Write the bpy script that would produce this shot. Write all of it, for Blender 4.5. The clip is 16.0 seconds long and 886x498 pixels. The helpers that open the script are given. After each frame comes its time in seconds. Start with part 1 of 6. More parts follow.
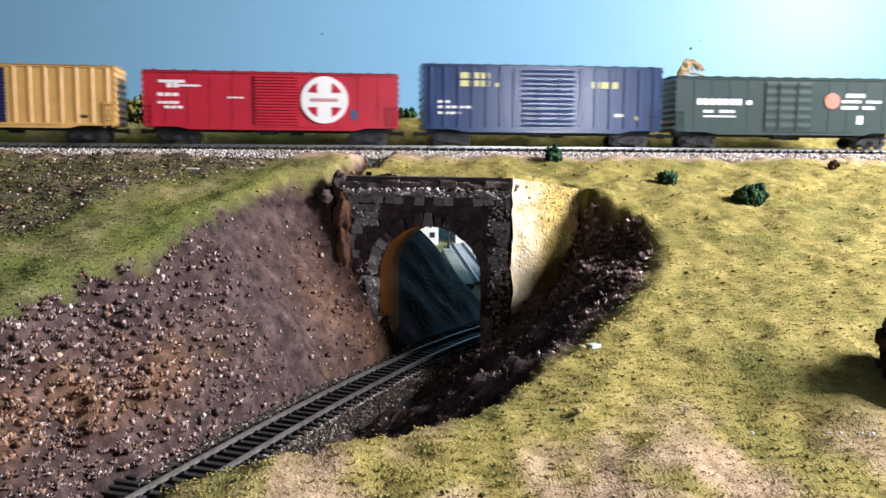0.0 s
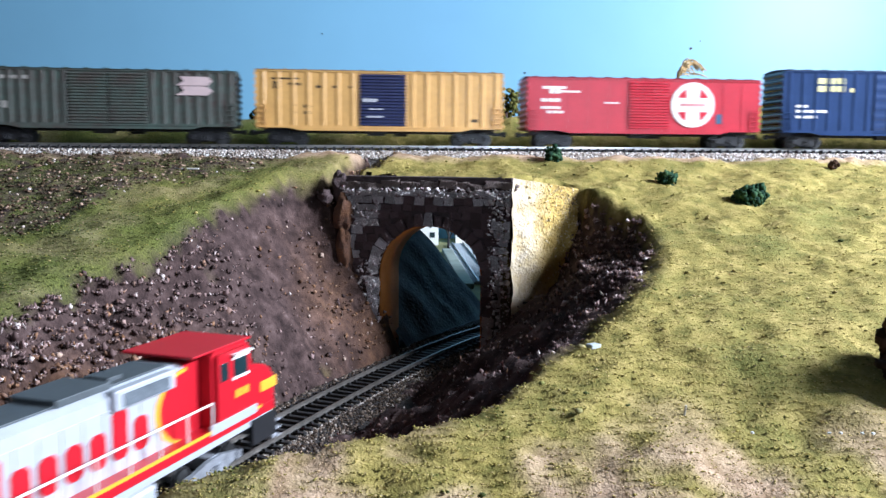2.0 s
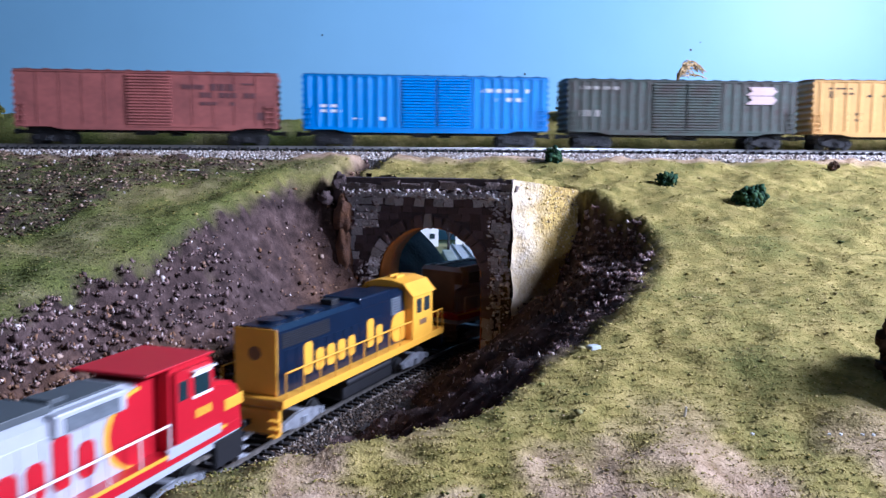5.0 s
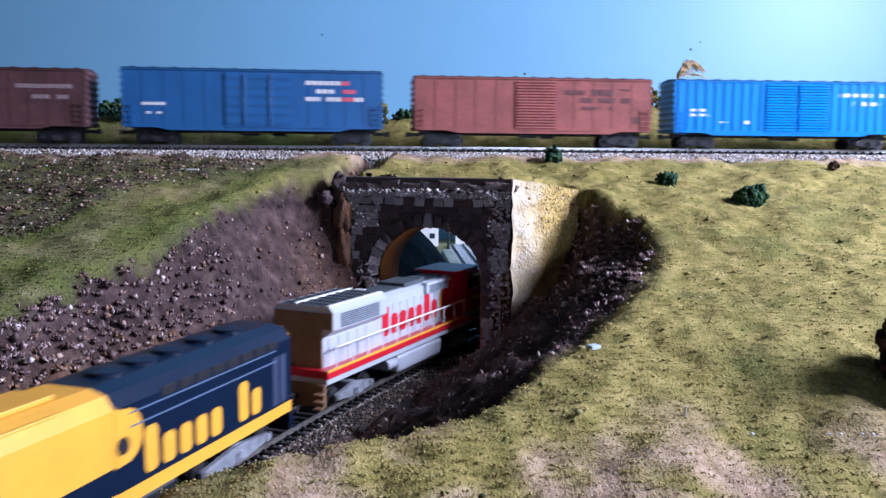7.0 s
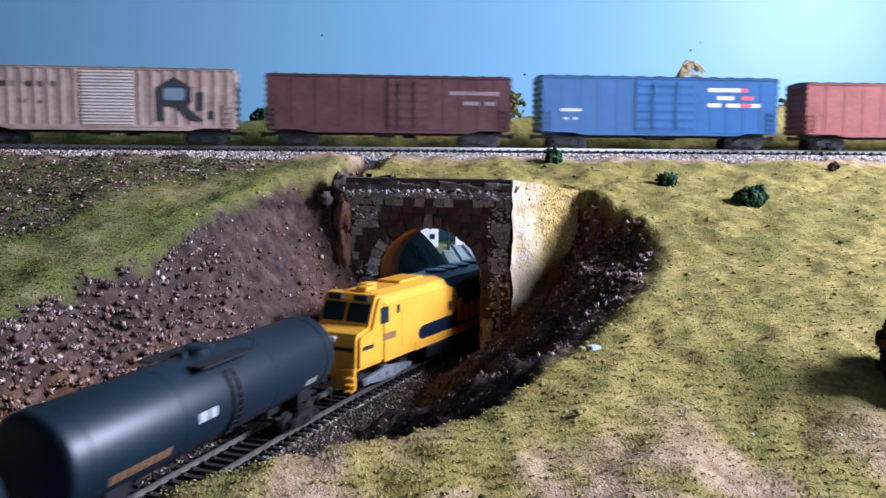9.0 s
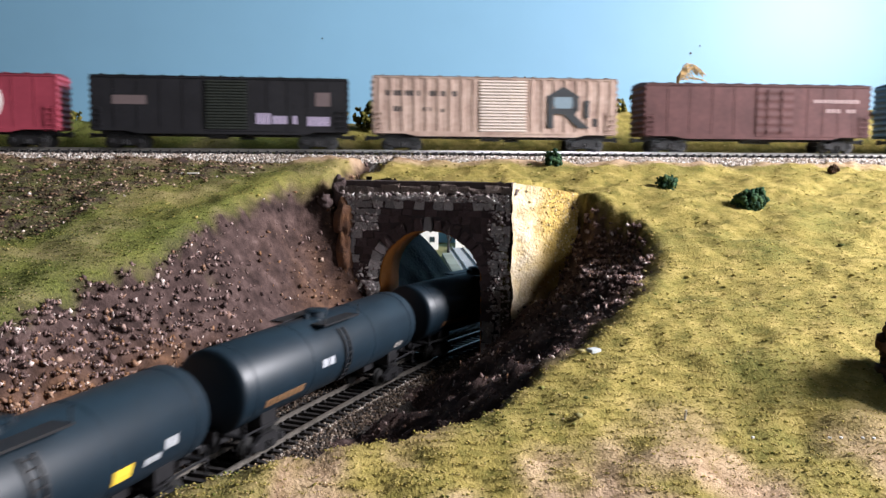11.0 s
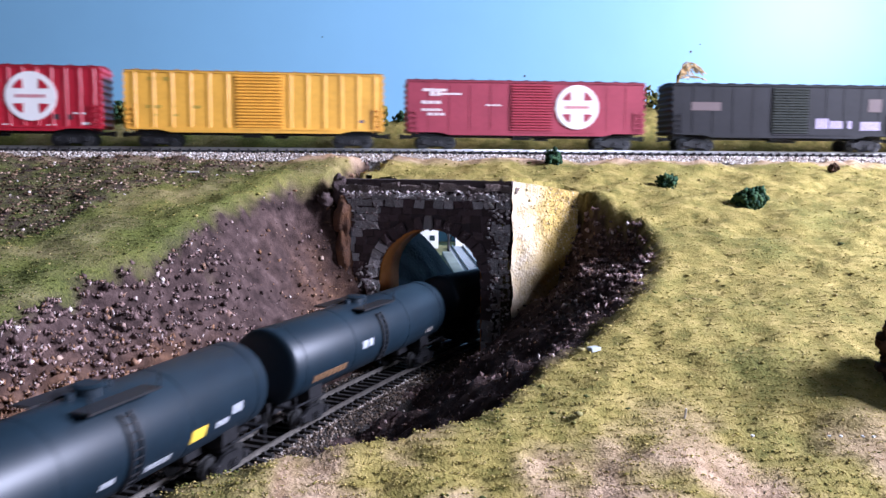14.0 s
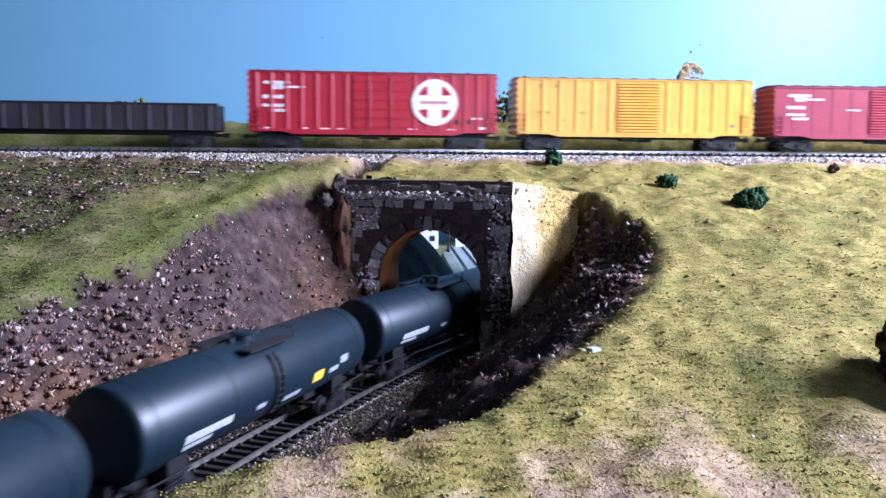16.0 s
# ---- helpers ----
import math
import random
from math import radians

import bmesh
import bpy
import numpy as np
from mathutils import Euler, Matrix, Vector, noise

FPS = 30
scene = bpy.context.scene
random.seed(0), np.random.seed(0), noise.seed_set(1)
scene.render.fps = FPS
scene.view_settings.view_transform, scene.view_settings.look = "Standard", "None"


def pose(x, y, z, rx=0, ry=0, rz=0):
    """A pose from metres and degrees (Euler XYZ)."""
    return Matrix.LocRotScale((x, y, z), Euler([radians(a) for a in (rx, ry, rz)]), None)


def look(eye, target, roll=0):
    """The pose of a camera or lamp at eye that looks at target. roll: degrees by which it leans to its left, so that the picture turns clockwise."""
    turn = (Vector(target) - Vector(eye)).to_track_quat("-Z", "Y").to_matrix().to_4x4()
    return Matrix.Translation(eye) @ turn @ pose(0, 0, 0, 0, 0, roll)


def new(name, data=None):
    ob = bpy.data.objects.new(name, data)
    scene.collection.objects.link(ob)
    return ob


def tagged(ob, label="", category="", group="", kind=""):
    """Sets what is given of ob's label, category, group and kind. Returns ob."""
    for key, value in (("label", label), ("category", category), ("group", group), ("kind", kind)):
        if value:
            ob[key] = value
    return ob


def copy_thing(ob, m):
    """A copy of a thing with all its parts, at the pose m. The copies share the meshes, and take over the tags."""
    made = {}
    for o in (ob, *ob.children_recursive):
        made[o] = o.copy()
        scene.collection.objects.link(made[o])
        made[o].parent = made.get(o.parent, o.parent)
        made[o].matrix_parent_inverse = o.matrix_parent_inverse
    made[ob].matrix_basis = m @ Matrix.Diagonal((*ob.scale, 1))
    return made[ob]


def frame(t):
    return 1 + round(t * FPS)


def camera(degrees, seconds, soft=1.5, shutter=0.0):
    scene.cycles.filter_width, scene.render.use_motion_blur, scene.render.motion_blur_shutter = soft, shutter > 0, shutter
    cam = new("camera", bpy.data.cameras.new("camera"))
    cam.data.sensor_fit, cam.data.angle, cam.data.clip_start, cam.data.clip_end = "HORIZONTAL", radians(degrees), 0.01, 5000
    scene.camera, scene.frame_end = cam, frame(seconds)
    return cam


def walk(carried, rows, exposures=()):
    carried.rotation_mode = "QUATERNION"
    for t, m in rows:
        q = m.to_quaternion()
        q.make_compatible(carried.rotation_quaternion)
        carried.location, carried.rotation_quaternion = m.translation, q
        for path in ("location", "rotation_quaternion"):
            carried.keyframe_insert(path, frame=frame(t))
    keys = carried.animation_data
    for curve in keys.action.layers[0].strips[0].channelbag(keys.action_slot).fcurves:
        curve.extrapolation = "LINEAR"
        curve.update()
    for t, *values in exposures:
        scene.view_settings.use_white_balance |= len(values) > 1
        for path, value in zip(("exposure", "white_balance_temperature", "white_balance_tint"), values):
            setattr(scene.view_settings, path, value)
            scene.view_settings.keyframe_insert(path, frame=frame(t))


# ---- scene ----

H = 1.2                       # height of the lens above the room floor
FT = 0.3048 / 87.1            # one scale foot
ZU, ZL = H + 0.0084, H - 0.1256   # rail tops of the upper and the lower line

cam = camera(55.2, 16.0, soft=1.5, shutter=0.8)


def eye(dy):
    return pose(0, 0, H, 90 - 6.188 + 0.0382 * dy, 0, 0) @ pose(0, 0, 0, 0, 0, 0.372)


walk(cam, [(t, eye(dy)) for t, dy in (
    (0, 0), (2.4, 0), (3, 2.6), (4.2, 2.6), (6.3, 1.6), (7.5, 1.6), (8, 2.8), (9.2, 2.8), (11.3, 8.2), (11.5, 8), (12, 6),
    (12.5, 7.6), (13, 7.6), (13.5, 6), (14, 5.4), (14.5, 6.2), (15, 6.2), (16, 6.2))],
    exposures=[(0, -0.25, 5850, 14), (1.2, -0.2, 5900, 14), (2, -0.23, 5200, 10), (2.8, -0.24, 4950, 13), (3.5, -0.28, 4780, 18), (4.2, -0.39, 4780, 20), (6.3, -0.64, 4900, 25), (7, -0.64, 4900, 24), (8, -0.58, 5080, 20), (9.2, -0.57, 5080, 21),
               (11.3, -0.28, 6220, 15), (12.5, -0.2, 6300, 17), (13.5, -0.22, 5450, 22), (14.5, -0.18, 5150, 26), (16, -0.2, 4880, 23)])

# ---- light: two windows in the room's right-hand wall ----
world = bpy.data.worlds.new("world")
scene.world = world
world.use_nodes = True
wn = world.node_tree.nodes
sky = wn.new("ShaderNodeTexSky")
sky.sky_type, sky.sun_disc = "NISHITA", False
sky.sun_elevation, sky.sun_rotation = radians(40), radians(120)
world.node_tree.links.new(sky.outputs[0], wn["Background"].inputs[0])
wn["Background"].inputs[1].default_value = 0.1

WINDOW_POWER = 66
lamp = bpy.data.lights.new("window_light", "AREA")
lamp.shape, lamp.size, lamp.size_y, lamp.energy = "RECTANGLE", 0.38, 0.34, WINDOW_POWER
lamp.color = (1.0, 0.96, 0.92)
lamp.spread = radians(180)
lo = new("window_light", lamp)
lo.matrix_world = look((1.08, 0.3, 1.68), (0.2, 0.48, 1.12))

back = bpy.data.lights.new("back_window_light", "AREA")
back.shape, back.size, back.size_y, back.energy = "RECTANGLE", 0.28, 0.28, 13
back.color = (0.95, 0.98, 1.0)
lo = new("back_window_light", back)
lo.matrix_world = look((1.08, -2.05, 1.42), (0.0, 0.6, 1.2))


# ---- materials ----
def mat(name, color, rough=0.6, metal=0.0, var=0.15, scale=200.0, bump=0.0, color2=None, spec=0.5, coat=0.0):
    """Procedural surface: two scales of noise mix two colours and lift a fine relief."""
    m = bpy.data.materials.new(name)
    m.use_nodes = True
    nt = m.node_tree
    b = nt.nodes["Principled BSDF"]
    b.inputs["Roughness"].default_value, b.inputs["Metallic"].default_value = rough, metal
    b.inputs["Specular IOR Level"].default_value = spec
    b.inputs["Coat Weight"].default_value = coat
    tc = nt.nodes.new("ShaderNodeTexCoord")
    n1, n2 = nt.nodes.new("ShaderNodeTexNoise"), nt.nodes.new("ShaderNodeTexNoise")
    n1.inputs["Scale"].default_value, n2.inputs["Scale"].default_value = scale, scale * 7.3
    n1.inputs["Detail"].default_value = 5
    for n in (n1, n2):
        nt.links.new(tc.outputs["Object"], n.inputs["Vector"])
    add = nt.nodes.new("ShaderNodeMath")
    add.operation = "MULTIPLY_ADD"
    add.inputs[1].default_value = 0.45
    nt.links.new(n2.outputs["Fac"], add.inputs[0])
    nt.links.new(n1.outputs["Fac"], add.inputs[2])
    ramp = nt.nodes.new("ShaderNodeValToRGB")
    c2 = color2 or tuple(max(0, c * (1 - 2.2 * var)) for c in color)
    ramp.color_ramp.elements[0].position, ramp.color_ramp.elements[1].position = 0.5, 0.95
    ramp.color_ramp.elements[0].color, ramp.color_ramp.elements[1].color = (*c2, 1), (*color, 1)
    nt.links.new(add.outputs[0], ramp.inputs[0])
    nt.links.new(ramp.outputs[0], b.inputs["Base Color"])
    if bump:
        bp = nt.nodes.new("ShaderNodeBump")
        bp.inputs["Strength"].default_value, bp.inputs["Distance"].default_value = bump, 0.002
        nt.links.new(add.outputs[0], bp.inputs["Height"])
        nt.links.new(bp.outputs[0], b.inputs["Normal"])
    return m


# ---- mesh helpers ----
def finish(name, bm, material, parent=None, smooth=False):
    me = bpy.data.meshes.new(name)
    bm.to_mesh(me)
    bm.free()
    me.materials.append(material)
    if smooth:
        for p in me.polygons:
            p.use_smooth = True
    ob = new(name, me)
    if parent:
        ob.parent = parent
    return ob


def part(name, bm, material, parent, label="", smooth=False):
    ob = finish(name, bm, material, parent, smooth)
    if label:
        ob["label"] = label
    return ob


def thing(name, label, category, group="", kind=""):
    return tagged(new(name), label, category, group, kind)


def box(bm, x0, x1, y0, y1, z0, z1, bev=0.0):
    """A box between two corners, its edges rounded by bev."""
    r = bmesh.ops.create_cube(bm, size=1)
    bmesh.ops.scale(bm, vec=(x1 - x0, y1 - y0, z1 - z0), verts=r["verts"])
    bmesh.ops.translate(bm, vec=((x0 + x1) / 2, (y0 + y1) / 2, (z0 + z1) / 2), verts=r["verts"])
    if bev:
        es = list({e for v in r["verts"] for e in v.link_edges})
        bmesh.ops.bevel(bm, geom=es, offset=bev, segments=2, affect="EDGES", profile=0.5)
    return bm


def boxes(*rows, bev=0.0):
    bm = bmesh.new()
    for r in rows:
        box(bm, *r, bev=bev)
    return bm


def tube(bm, a, b, r, n=8, r2=None):
    """A closed round bar from a to b."""
    a, b = Vector(a), Vector(b)
    c = bmesh.ops.create_cone(bm, cap_ends=True, segments=n, radius1=r, radius2=r if r2 is None else r2, depth=(b - a).length)
    q = (b - a).to_track_quat("Z", "Y").to_matrix().to_4x4()
    bmesh.ops.transform(bm, matrix=Matrix.Translation((a + b) / 2) @ q, verts=c["verts"])
    return bm


def prism(bm, outline, y0, y1):
    """An outline in x and z, drawn out from y0 to y1."""
    f = [bm.verts.new((x, y0, z)) for x, z in outline]
    g = [bm.verts.new((x, y1, z)) for x, z in outline]
    n = len(f)
    bm.faces.new(f)
    bm.faces.new(g[::-1])
    for i in range(n):
        bm.faces.new((f[i], g[i], g[(i + 1) % n], f[(i + 1) % n]))
    bmesh.ops.recalc_face_normals(bm, faces=bm.faces)
    return bm


# ---- the two lines of track ----
def upper_y(x):
    return 0.649 + 0.115 * x - 0.046 * x * x


UX = np.arange(-3.3, 3.5, 0.002)
UXY = np.stack([UX, np.where(UX < -0.9, upper_y(-0.9) + (UX + 0.9) * 0.198, np.where(UX > 1.1, upper_y(1.1) + (UX - 1.1) * 0.0138, upper_y(UX)))], 1)
US = np.r_[0, np.cumsum(np.hypot(*np.diff(UXY, axis=0).T))]
US -= np.interp(0, UX, US)

LS = np.arange(-3.0, 2.8, 0.001)
kap = np.clip(0.25 + 1.5 * np.clip(LS, 0, None) + 12 * np.clip(LS - 0.2, 0, None) ** 1.5, 0, 1.9) * (LS > -0.1) * (LS < 0.56)
LT = -np.cumsum(kap) * 0.001
I0 = int(np.argmin(abs(LS)))
LT += radians(72) - LT[I0]
LXY = np.cumsum(np.stack([np.cos(LT), np.sin(LT)], 1), axis=0) * 0.001
LXY += np.array((-0.12, 0.2647)) - LXY[I0]


def on(S, XY, s):
    return Vector((np.interp(s, S, XY[:, 0]), np.interp(s, S, XY[:, 1])))


def seat(S, XY, z, s, span):
    """The pose of a car whose middle stands at s, its two trucks span apart, x along the line."""
    a, b = on(S, XY, s - span / 2), on(S, XY, s + span / 2)
    c = (a + b) / 2
    return pose(c.x, c.y, z, 0, 0, math.degrees(math.atan2(b.y - a.y, b.x - a.x)))


# ---- terrain ----
LMASK = (LS > -0.5) & (LS < 0.8)
LX_, LY_, LS_, LT_ = LXY[LMASK][::4, 0], LXY[LMASK][::4, 1], LS[LMASK][::4], LT[LMASK][::4]
S_PORTAL = 0.295
WING = (0.0423, 0.521)          # right-hand front corner of the portal


def lateral(x, y):
    """Distance along the lower line, and aside of it (right of it positive), of many points."""
    d = (x[:, None] - LX_) ** 2 + (y[:, None] - LY_) ** 2
    i = d.argmin(1)
    q = (x - LX_[i]) * np.sin(LT_[i]) - (y - LY_[i]) * np.cos(LT_[i])
    return LS_[i], q


def fbm(x, y, scale, octaves=4, seed=0.0):
    out = np.empty(len(x))
    for i in range(len(x)):
        v, a, s = 0.0, 1.0, scale
        for o in range(octaves):
            v += a * noise.noise((x[i] * s + seed, y[i] * s, 7.1 * o + seed))
            a, s = a * 0.5, s * 2.1
        out[i] = v
    return out


def ss(a, b, v):
    t = np.clip((v - a) / (b - a), 0, 1)
    return t * t * (3 - 2 * t)


def ground_height(x, y):
    s, q = lateral(x, y)
    yu = upper_y(np.clip(x, -0.9, 1.1))
    away = yu - 0.032 - y
    hill = 0.0 - 0.26 * np.clip(away, 0, None)
    hill = np.maximum(hill, -0.118) + 0.015 * np.exp(-((x - 0.05) / 0.035) ** 2 - ((y - 0.522) / 0.03) ** 2)
    bed = -0.1345
    # left wall of the cutting
    slope_l = np.interp(s, [-0.1, 0.05, 0.098, 0.135, 0.18, 0.225, 0.27, 0.29], [0.8, 1.02, 1.18, 1.5, 1.5, 1.6, 1.75, 2.4])
    wall_l = bed + slope_l * np.clip(-q - 0.021, 0, None)
    # right wall: its crest stands wr aside
    wr = np.interp(s, [-0.1, -0.02, -0.009, 0.011, 0.036, 0.048, 0.067, 0.095, 0.135, 0.173, 0.211, 0.265, 0.323, 0.349, 0.363], [0.034, 0.042, 0.05, 0.067, 0.098, 0.112, 0.124, 0.134, 0.146, 0.153, 0.162, 0.16, 0.138, 0.1, 0.05])
    crest = hill - bed
    toe = np.interp(s, [0.1, 0.2, 0.3], [0.021, 0.036, 0.03])
    u = np.clip((q - toe) / np.maximum(wr - toe, 0.005), 0, 3)
    wall_r = bed + crest * u ** np.interp(s, [0.08, 0.18, 0.24, 0.29], [1.8, 1.2, 0.85, 1.0])
    z = np.minimum(hill, np.where(q < 0, wall_l, wall_r))
    across = (x - WING[0]) * 0.951 - (y - WING[1]) * 0.309
    behind_wing = (-(x - WING[0]) * 0.66 + (y - WING[1]) * 0.75 > 0.004) & (across > -0.006) & (x < 0.12)
    mound = (s > S_PORTAL + 0.006) & (np.abs(q) < 0.056) | (s > 0.4) | behind_wing & (s > S_PORTAL - 0.02)
    z = np.where(mound, hill, z)
    # a bank rises behind the upper line, then the ridge falls to the far country
    back = y - yu
    z = z + (0.032 + 0.016 * ss(-0.1, 0.3, x)) * ss(0.026, 0.1, back)
    z = np.where(back > 0.14, np.maximum(-0.137, z - 1.3 * (back - 0.14)), z)
    return z, s, q


# ---- materials of the place ----
M_ROOM = mat("wall_paint", (0.09, 0.075, 0.06), 0.9, var=0.05, scale=3)
M_CEIL = mat("ceiling_paint", (0.13, 0.13, 0.13), 0.9, var=0.04, scale=3)
M_FLOOR = mat("floor_boards", (0.12, 0.08, 0.05), 0.6, scale=6)
M_RAIL = mat("nickel_rail", (0.62, 0.6, 0.56), 0.28, 0.9, var=0.1, scale=150)
# darker copy of the nickel rail: the lower line's shade is in its colour
M_RAILSHADE = mat("shaded_rail", (0.4, 0.37, 0.33), 0.34, 0.8, var=0.2, scale=150)
M_TIE = mat("tie_plastic", (0.022, 0.02, 0.02), 0.6, var=0.3, scale=300)
M_STEEL = mat("dark_truck", (0.02, 0.02, 0.022), 0.4, 0.1, var=0.2, scale=300)
M_BLACK = mat("black_plastic", (0.012, 0.012, 0.014), 0.5, var=0.2, scale=300)
M_WHEEL = mat("wheel_metal", (0.09, 0.09, 0.09), 0.42, 0.8, var=0.15, scale=300)
M_MORTAR = mat("portal_mortar", (0.085, 0.06, 0.06), 0.95, var=0.2, scale=200, bump=0.5)
M_LINER = mat("orange_liner", (0.62, 0.22, 0.045), 0.85, var=0.12, scale=60, bump=0.3)


def ground_material():
    """Scenic turf over brown plaster; the mesh says where the cutting's bare rock lies."""
    m = bpy.data.materials.new("scenic_ground")
    m.use_nodes = True
    nt = m.node_tree
    L, N = nt.links.new, nt.nodes.new
    b = nt.nodes["Principled BSDF"]
    b.inputs["Roughness"].default_value = 0.95
    b.inputs["Specular IOR Level"].default_value = 0.15
    tc = N("ShaderNodeTexCoord")

    def tex(scale, detail=6, rough=0.6):
        n = N("ShaderNodeTexNoise")
        n.inputs["Scale"].default_value, n.inputs["Detail"].default_value, n.inputs["Roughness"].default_value = scale, detail, rough
        L(tc.outputs["Object"], n.inputs["Vector"])
        return n.outputs["Fac"]

    def ramp(fac, *stops):
        r = N("ShaderNodeValToRGB")
        el = r.color_ramp.elements
        while len(el) < len(stops):
            el.new(0.5)
        for e, (p, c) in zip(el, stops):
            e.position, e.color = p, (*c, 1)
        L(fac, r.inputs[0])
        return r.outputs[0]

    def mix(fac, a, c):
        n = N("ShaderNodeMix")
        n.data_type = "RGBA"
        L(fac, n.inputs[0])
        L(a, n.inputs[6])
        L(c, n.inputs[7])
        return n.outputs[2]

    def attr(name):
        n = N("ShaderNodeAttribute")
        n.attribute_name = name
        return n.outputs["Fac"]

    fine, mid = tex(900, 3), tex(120)
    turf = ramp(mid, (0.3, (0.12, 0.108, 0.024)), (0.5, (0.25, 0.203, 0.054)), (0.7, (0.39, 0.305, 0.1)))
    straw = ramp(mid, (0.35, (0.24, 0.16, 0.09)), (0.6, (0.46, 0.33, 0.22)))
    rock = ramp(mid, (0.34, (0.022, 0.014, 0.013)), (0.5, (0.05, 0.032, 0.029)), (0.64, (0.082, 0.054, 0.049)), (0.8, (0.17, 0.122, 0.112)))
    rust = ramp(mid, (0.4, (0.075, 0.04, 0.024)), (0.7, (0.19, 0.098, 0.05)))
    rk = mix(attr("rust"), rock, rust)
    green = ramp(fine, (0.35, (0.05, 0.066, 0.014)), (0.65, (0.145, 0.16, 0.036)))
    gr = mix(attr("straw"), mix(attr("green"), turf, green), straw)
    col = mix(attr("rock"), gr, rk)
    L(col, b.inputs["Base Color"])
    add = N("ShaderNodeMath")
    add.operation = "ADD"
    L(fine, add.inputs[0])
    L(mid, add.inputs[1])
    bp = N("ShaderNodeBump")
    bp.inputs["Strength"].default_value, bp.inputs["Distance"].default_value = 0.5, 0.002
    L(add.outputs[0], bp.inputs["Height"])
    L(bp.outputs[0], b.inputs["Normal"])
    return m


M_GROUND = ground_material()


SCATTER = {}


def RUSTY(z, s, q):
    """Where rusty earth shows: a band along the left face of the cutting, and streaks beside the portal."""
    band = np.exp(-((z + 0.1345 - 0.036) / 0.011) ** 2) * ss(0.19, 0.13, s)
    door = ss(0.2, 0.27, s) * ss(-0.085, -0.05, q) * 0.6
    return (band * 0.9 + door) * (q < 0)


def terrain_grid(name, x0, x1, y0, y1, step, label):
    xs, ys = np.arange(x0, x1 + step / 2, step), np.arange(y0, y1 + step / 2, step)
    X, Y = [a.ravel() for a in np.meshgrid(xs, ys)]
    Z, S, Q = np.empty_like(X), np.empty_like(X), np.empty_like(X)
    for i in range(0, len(X), 20000):
        k = slice(i, i + 20000)
        Z[k], S[k], Q[k] = ground_height(X[k], Y[k])
    hill = -0.26 * np.clip(upper_y(np.clip(X, -0.9, 1.1)) - 0.032 - Y, 0, None)
    cut = np.clip((np.maximum(hill, -0.118) - Z) / 0.012, 0, 1) * (Y < upper_y(np.clip(X, -0.9, 1.1)))
    n1, n2 = fbm(X, Y, 22, 3, 3.3), fbm(X, Y, 110, 3, 9.1)
    bedzone = np.abs(Q) < 0.02
    rough = np.where(cut > 0.5, 0.0055, 0.0026)
    n3 = fbm(X, Y, 55, 2, 13.7)
    Z = Z + np.where(bedzone & (S < S_PORTAL), 0.0, n1 * rough * 1.5 + n3 * rough * 0.9 + n2 * rough * np.where((cut > 0.5) & (S < 0.17), 1.0, 0.55))
    near_up = np.abs(Y - upper_y(np.clip(X, -0.9, 1.1))) < 0.028
    Z = np.where(near_up, np.minimum(Z, -0.003), Z)
    nx = len(xs)
    faces = []
    Zg, Sg, Qg = Z.reshape(len(ys), nx), S.reshape(len(ys), nx), Q.reshape(len(ys), nx)
    for j in range(len(ys) - 1):
        for i in range(nx - 1):
            zz = Zg[j:j + 2, i:i + 2]
            if zz.max() - zz.min() > 0.03 and abs(Qg[j, i]) < 0.05 and S_PORTAL - 0.01 < Sg[j, i] < S_PORTAL + 0.03:
                continue
            if zz.min() < 0.012 and Y[j * nx + i] > 0.76 and -0.1 < X[j * nx + i] < 0.22:
                continue
            a = j * nx + i
            faces.append((a, a + 1, a + 1 + nx, a + nx))
    me = bpy.data.meshes.new(name)
    me.from_pydata(np.stack([X, Y, Z + H], 1).tolist(), [], faces)
    big = fbm(X, Y, 9, 3, 21.0)
    left = np.clip((-0.05 - X) / 0.08, 0, 1)
    away = upper_y(np.clip(X, -0.9, 1.1)) - Y
    litter = np.clip((-0.1 - X) / 0.03, 0, 1) * np.clip((0.035 + 1.25 * np.clip(-0.1 - X, 0, 0.2) + 0.05 * big - away) / 0.03, 0, 1) * (away > 0.025)
    masks = {
        "rock": np.clip(np.maximum(cut * 1.3 + n2 * 0.5 * (cut > 0.05), litter * (0.6 + 0.7 * n2)), 0, 1),
        "litter": litter,
        "rust": np.clip(RUSTY(Z, S, Q) * (0.75 + 1.1 * n3), 0, 1),
        "green": np.clip(left * (0.95 + 0.4 * big) + 0.55 * np.clip(fbm(X, Y, 20, 3, 61.0) + 0.05, 0, 1) * (1 - left), 0, 1),
        "straw": np.maximum(np.clip((fbm(X, Y, 30, 3, 5.0) + 0.02) * 2.2 + np.clip((0.274 - Y) / 0.016, 0, 0.8), 0, 1) * np.where(X > -0.05, np.clip((0.31 - Y) / 0.06, 0, 1), 0.22),
                            np.clip((0.046 - (upper_y(np.clip(X, -0.9, 1.1)) - Y)) / 0.008, 0, 1) * np.clip(0.75 + n1, 0, 1) * (Y < upper_y(np.clip(X, -0.9, 1.1)) - 0.02)),
    }
    for k, v in masks.items():
        at = me.attributes.new(k, "FLOAT", "POINT")
        at.data.foreach_set("value", v.astype(np.float32))
    SCATTER.update(X=X, Y=Y, Z=Z + H, S=S, Q=Q, cut=cut, big=big, step=step, **masks)
    me.materials.append(M_GROUND)
    me.polygons.foreach_set("use_smooth", [True] * len(me.polygons))
    return tagged(new(name, me), label, "ground", kind="structure")


ground = terrain_grid("ground", -0.66, 1.08, 0.1, 0.98, 0.004, "grassy model railway hillside with a brown rock cutting")

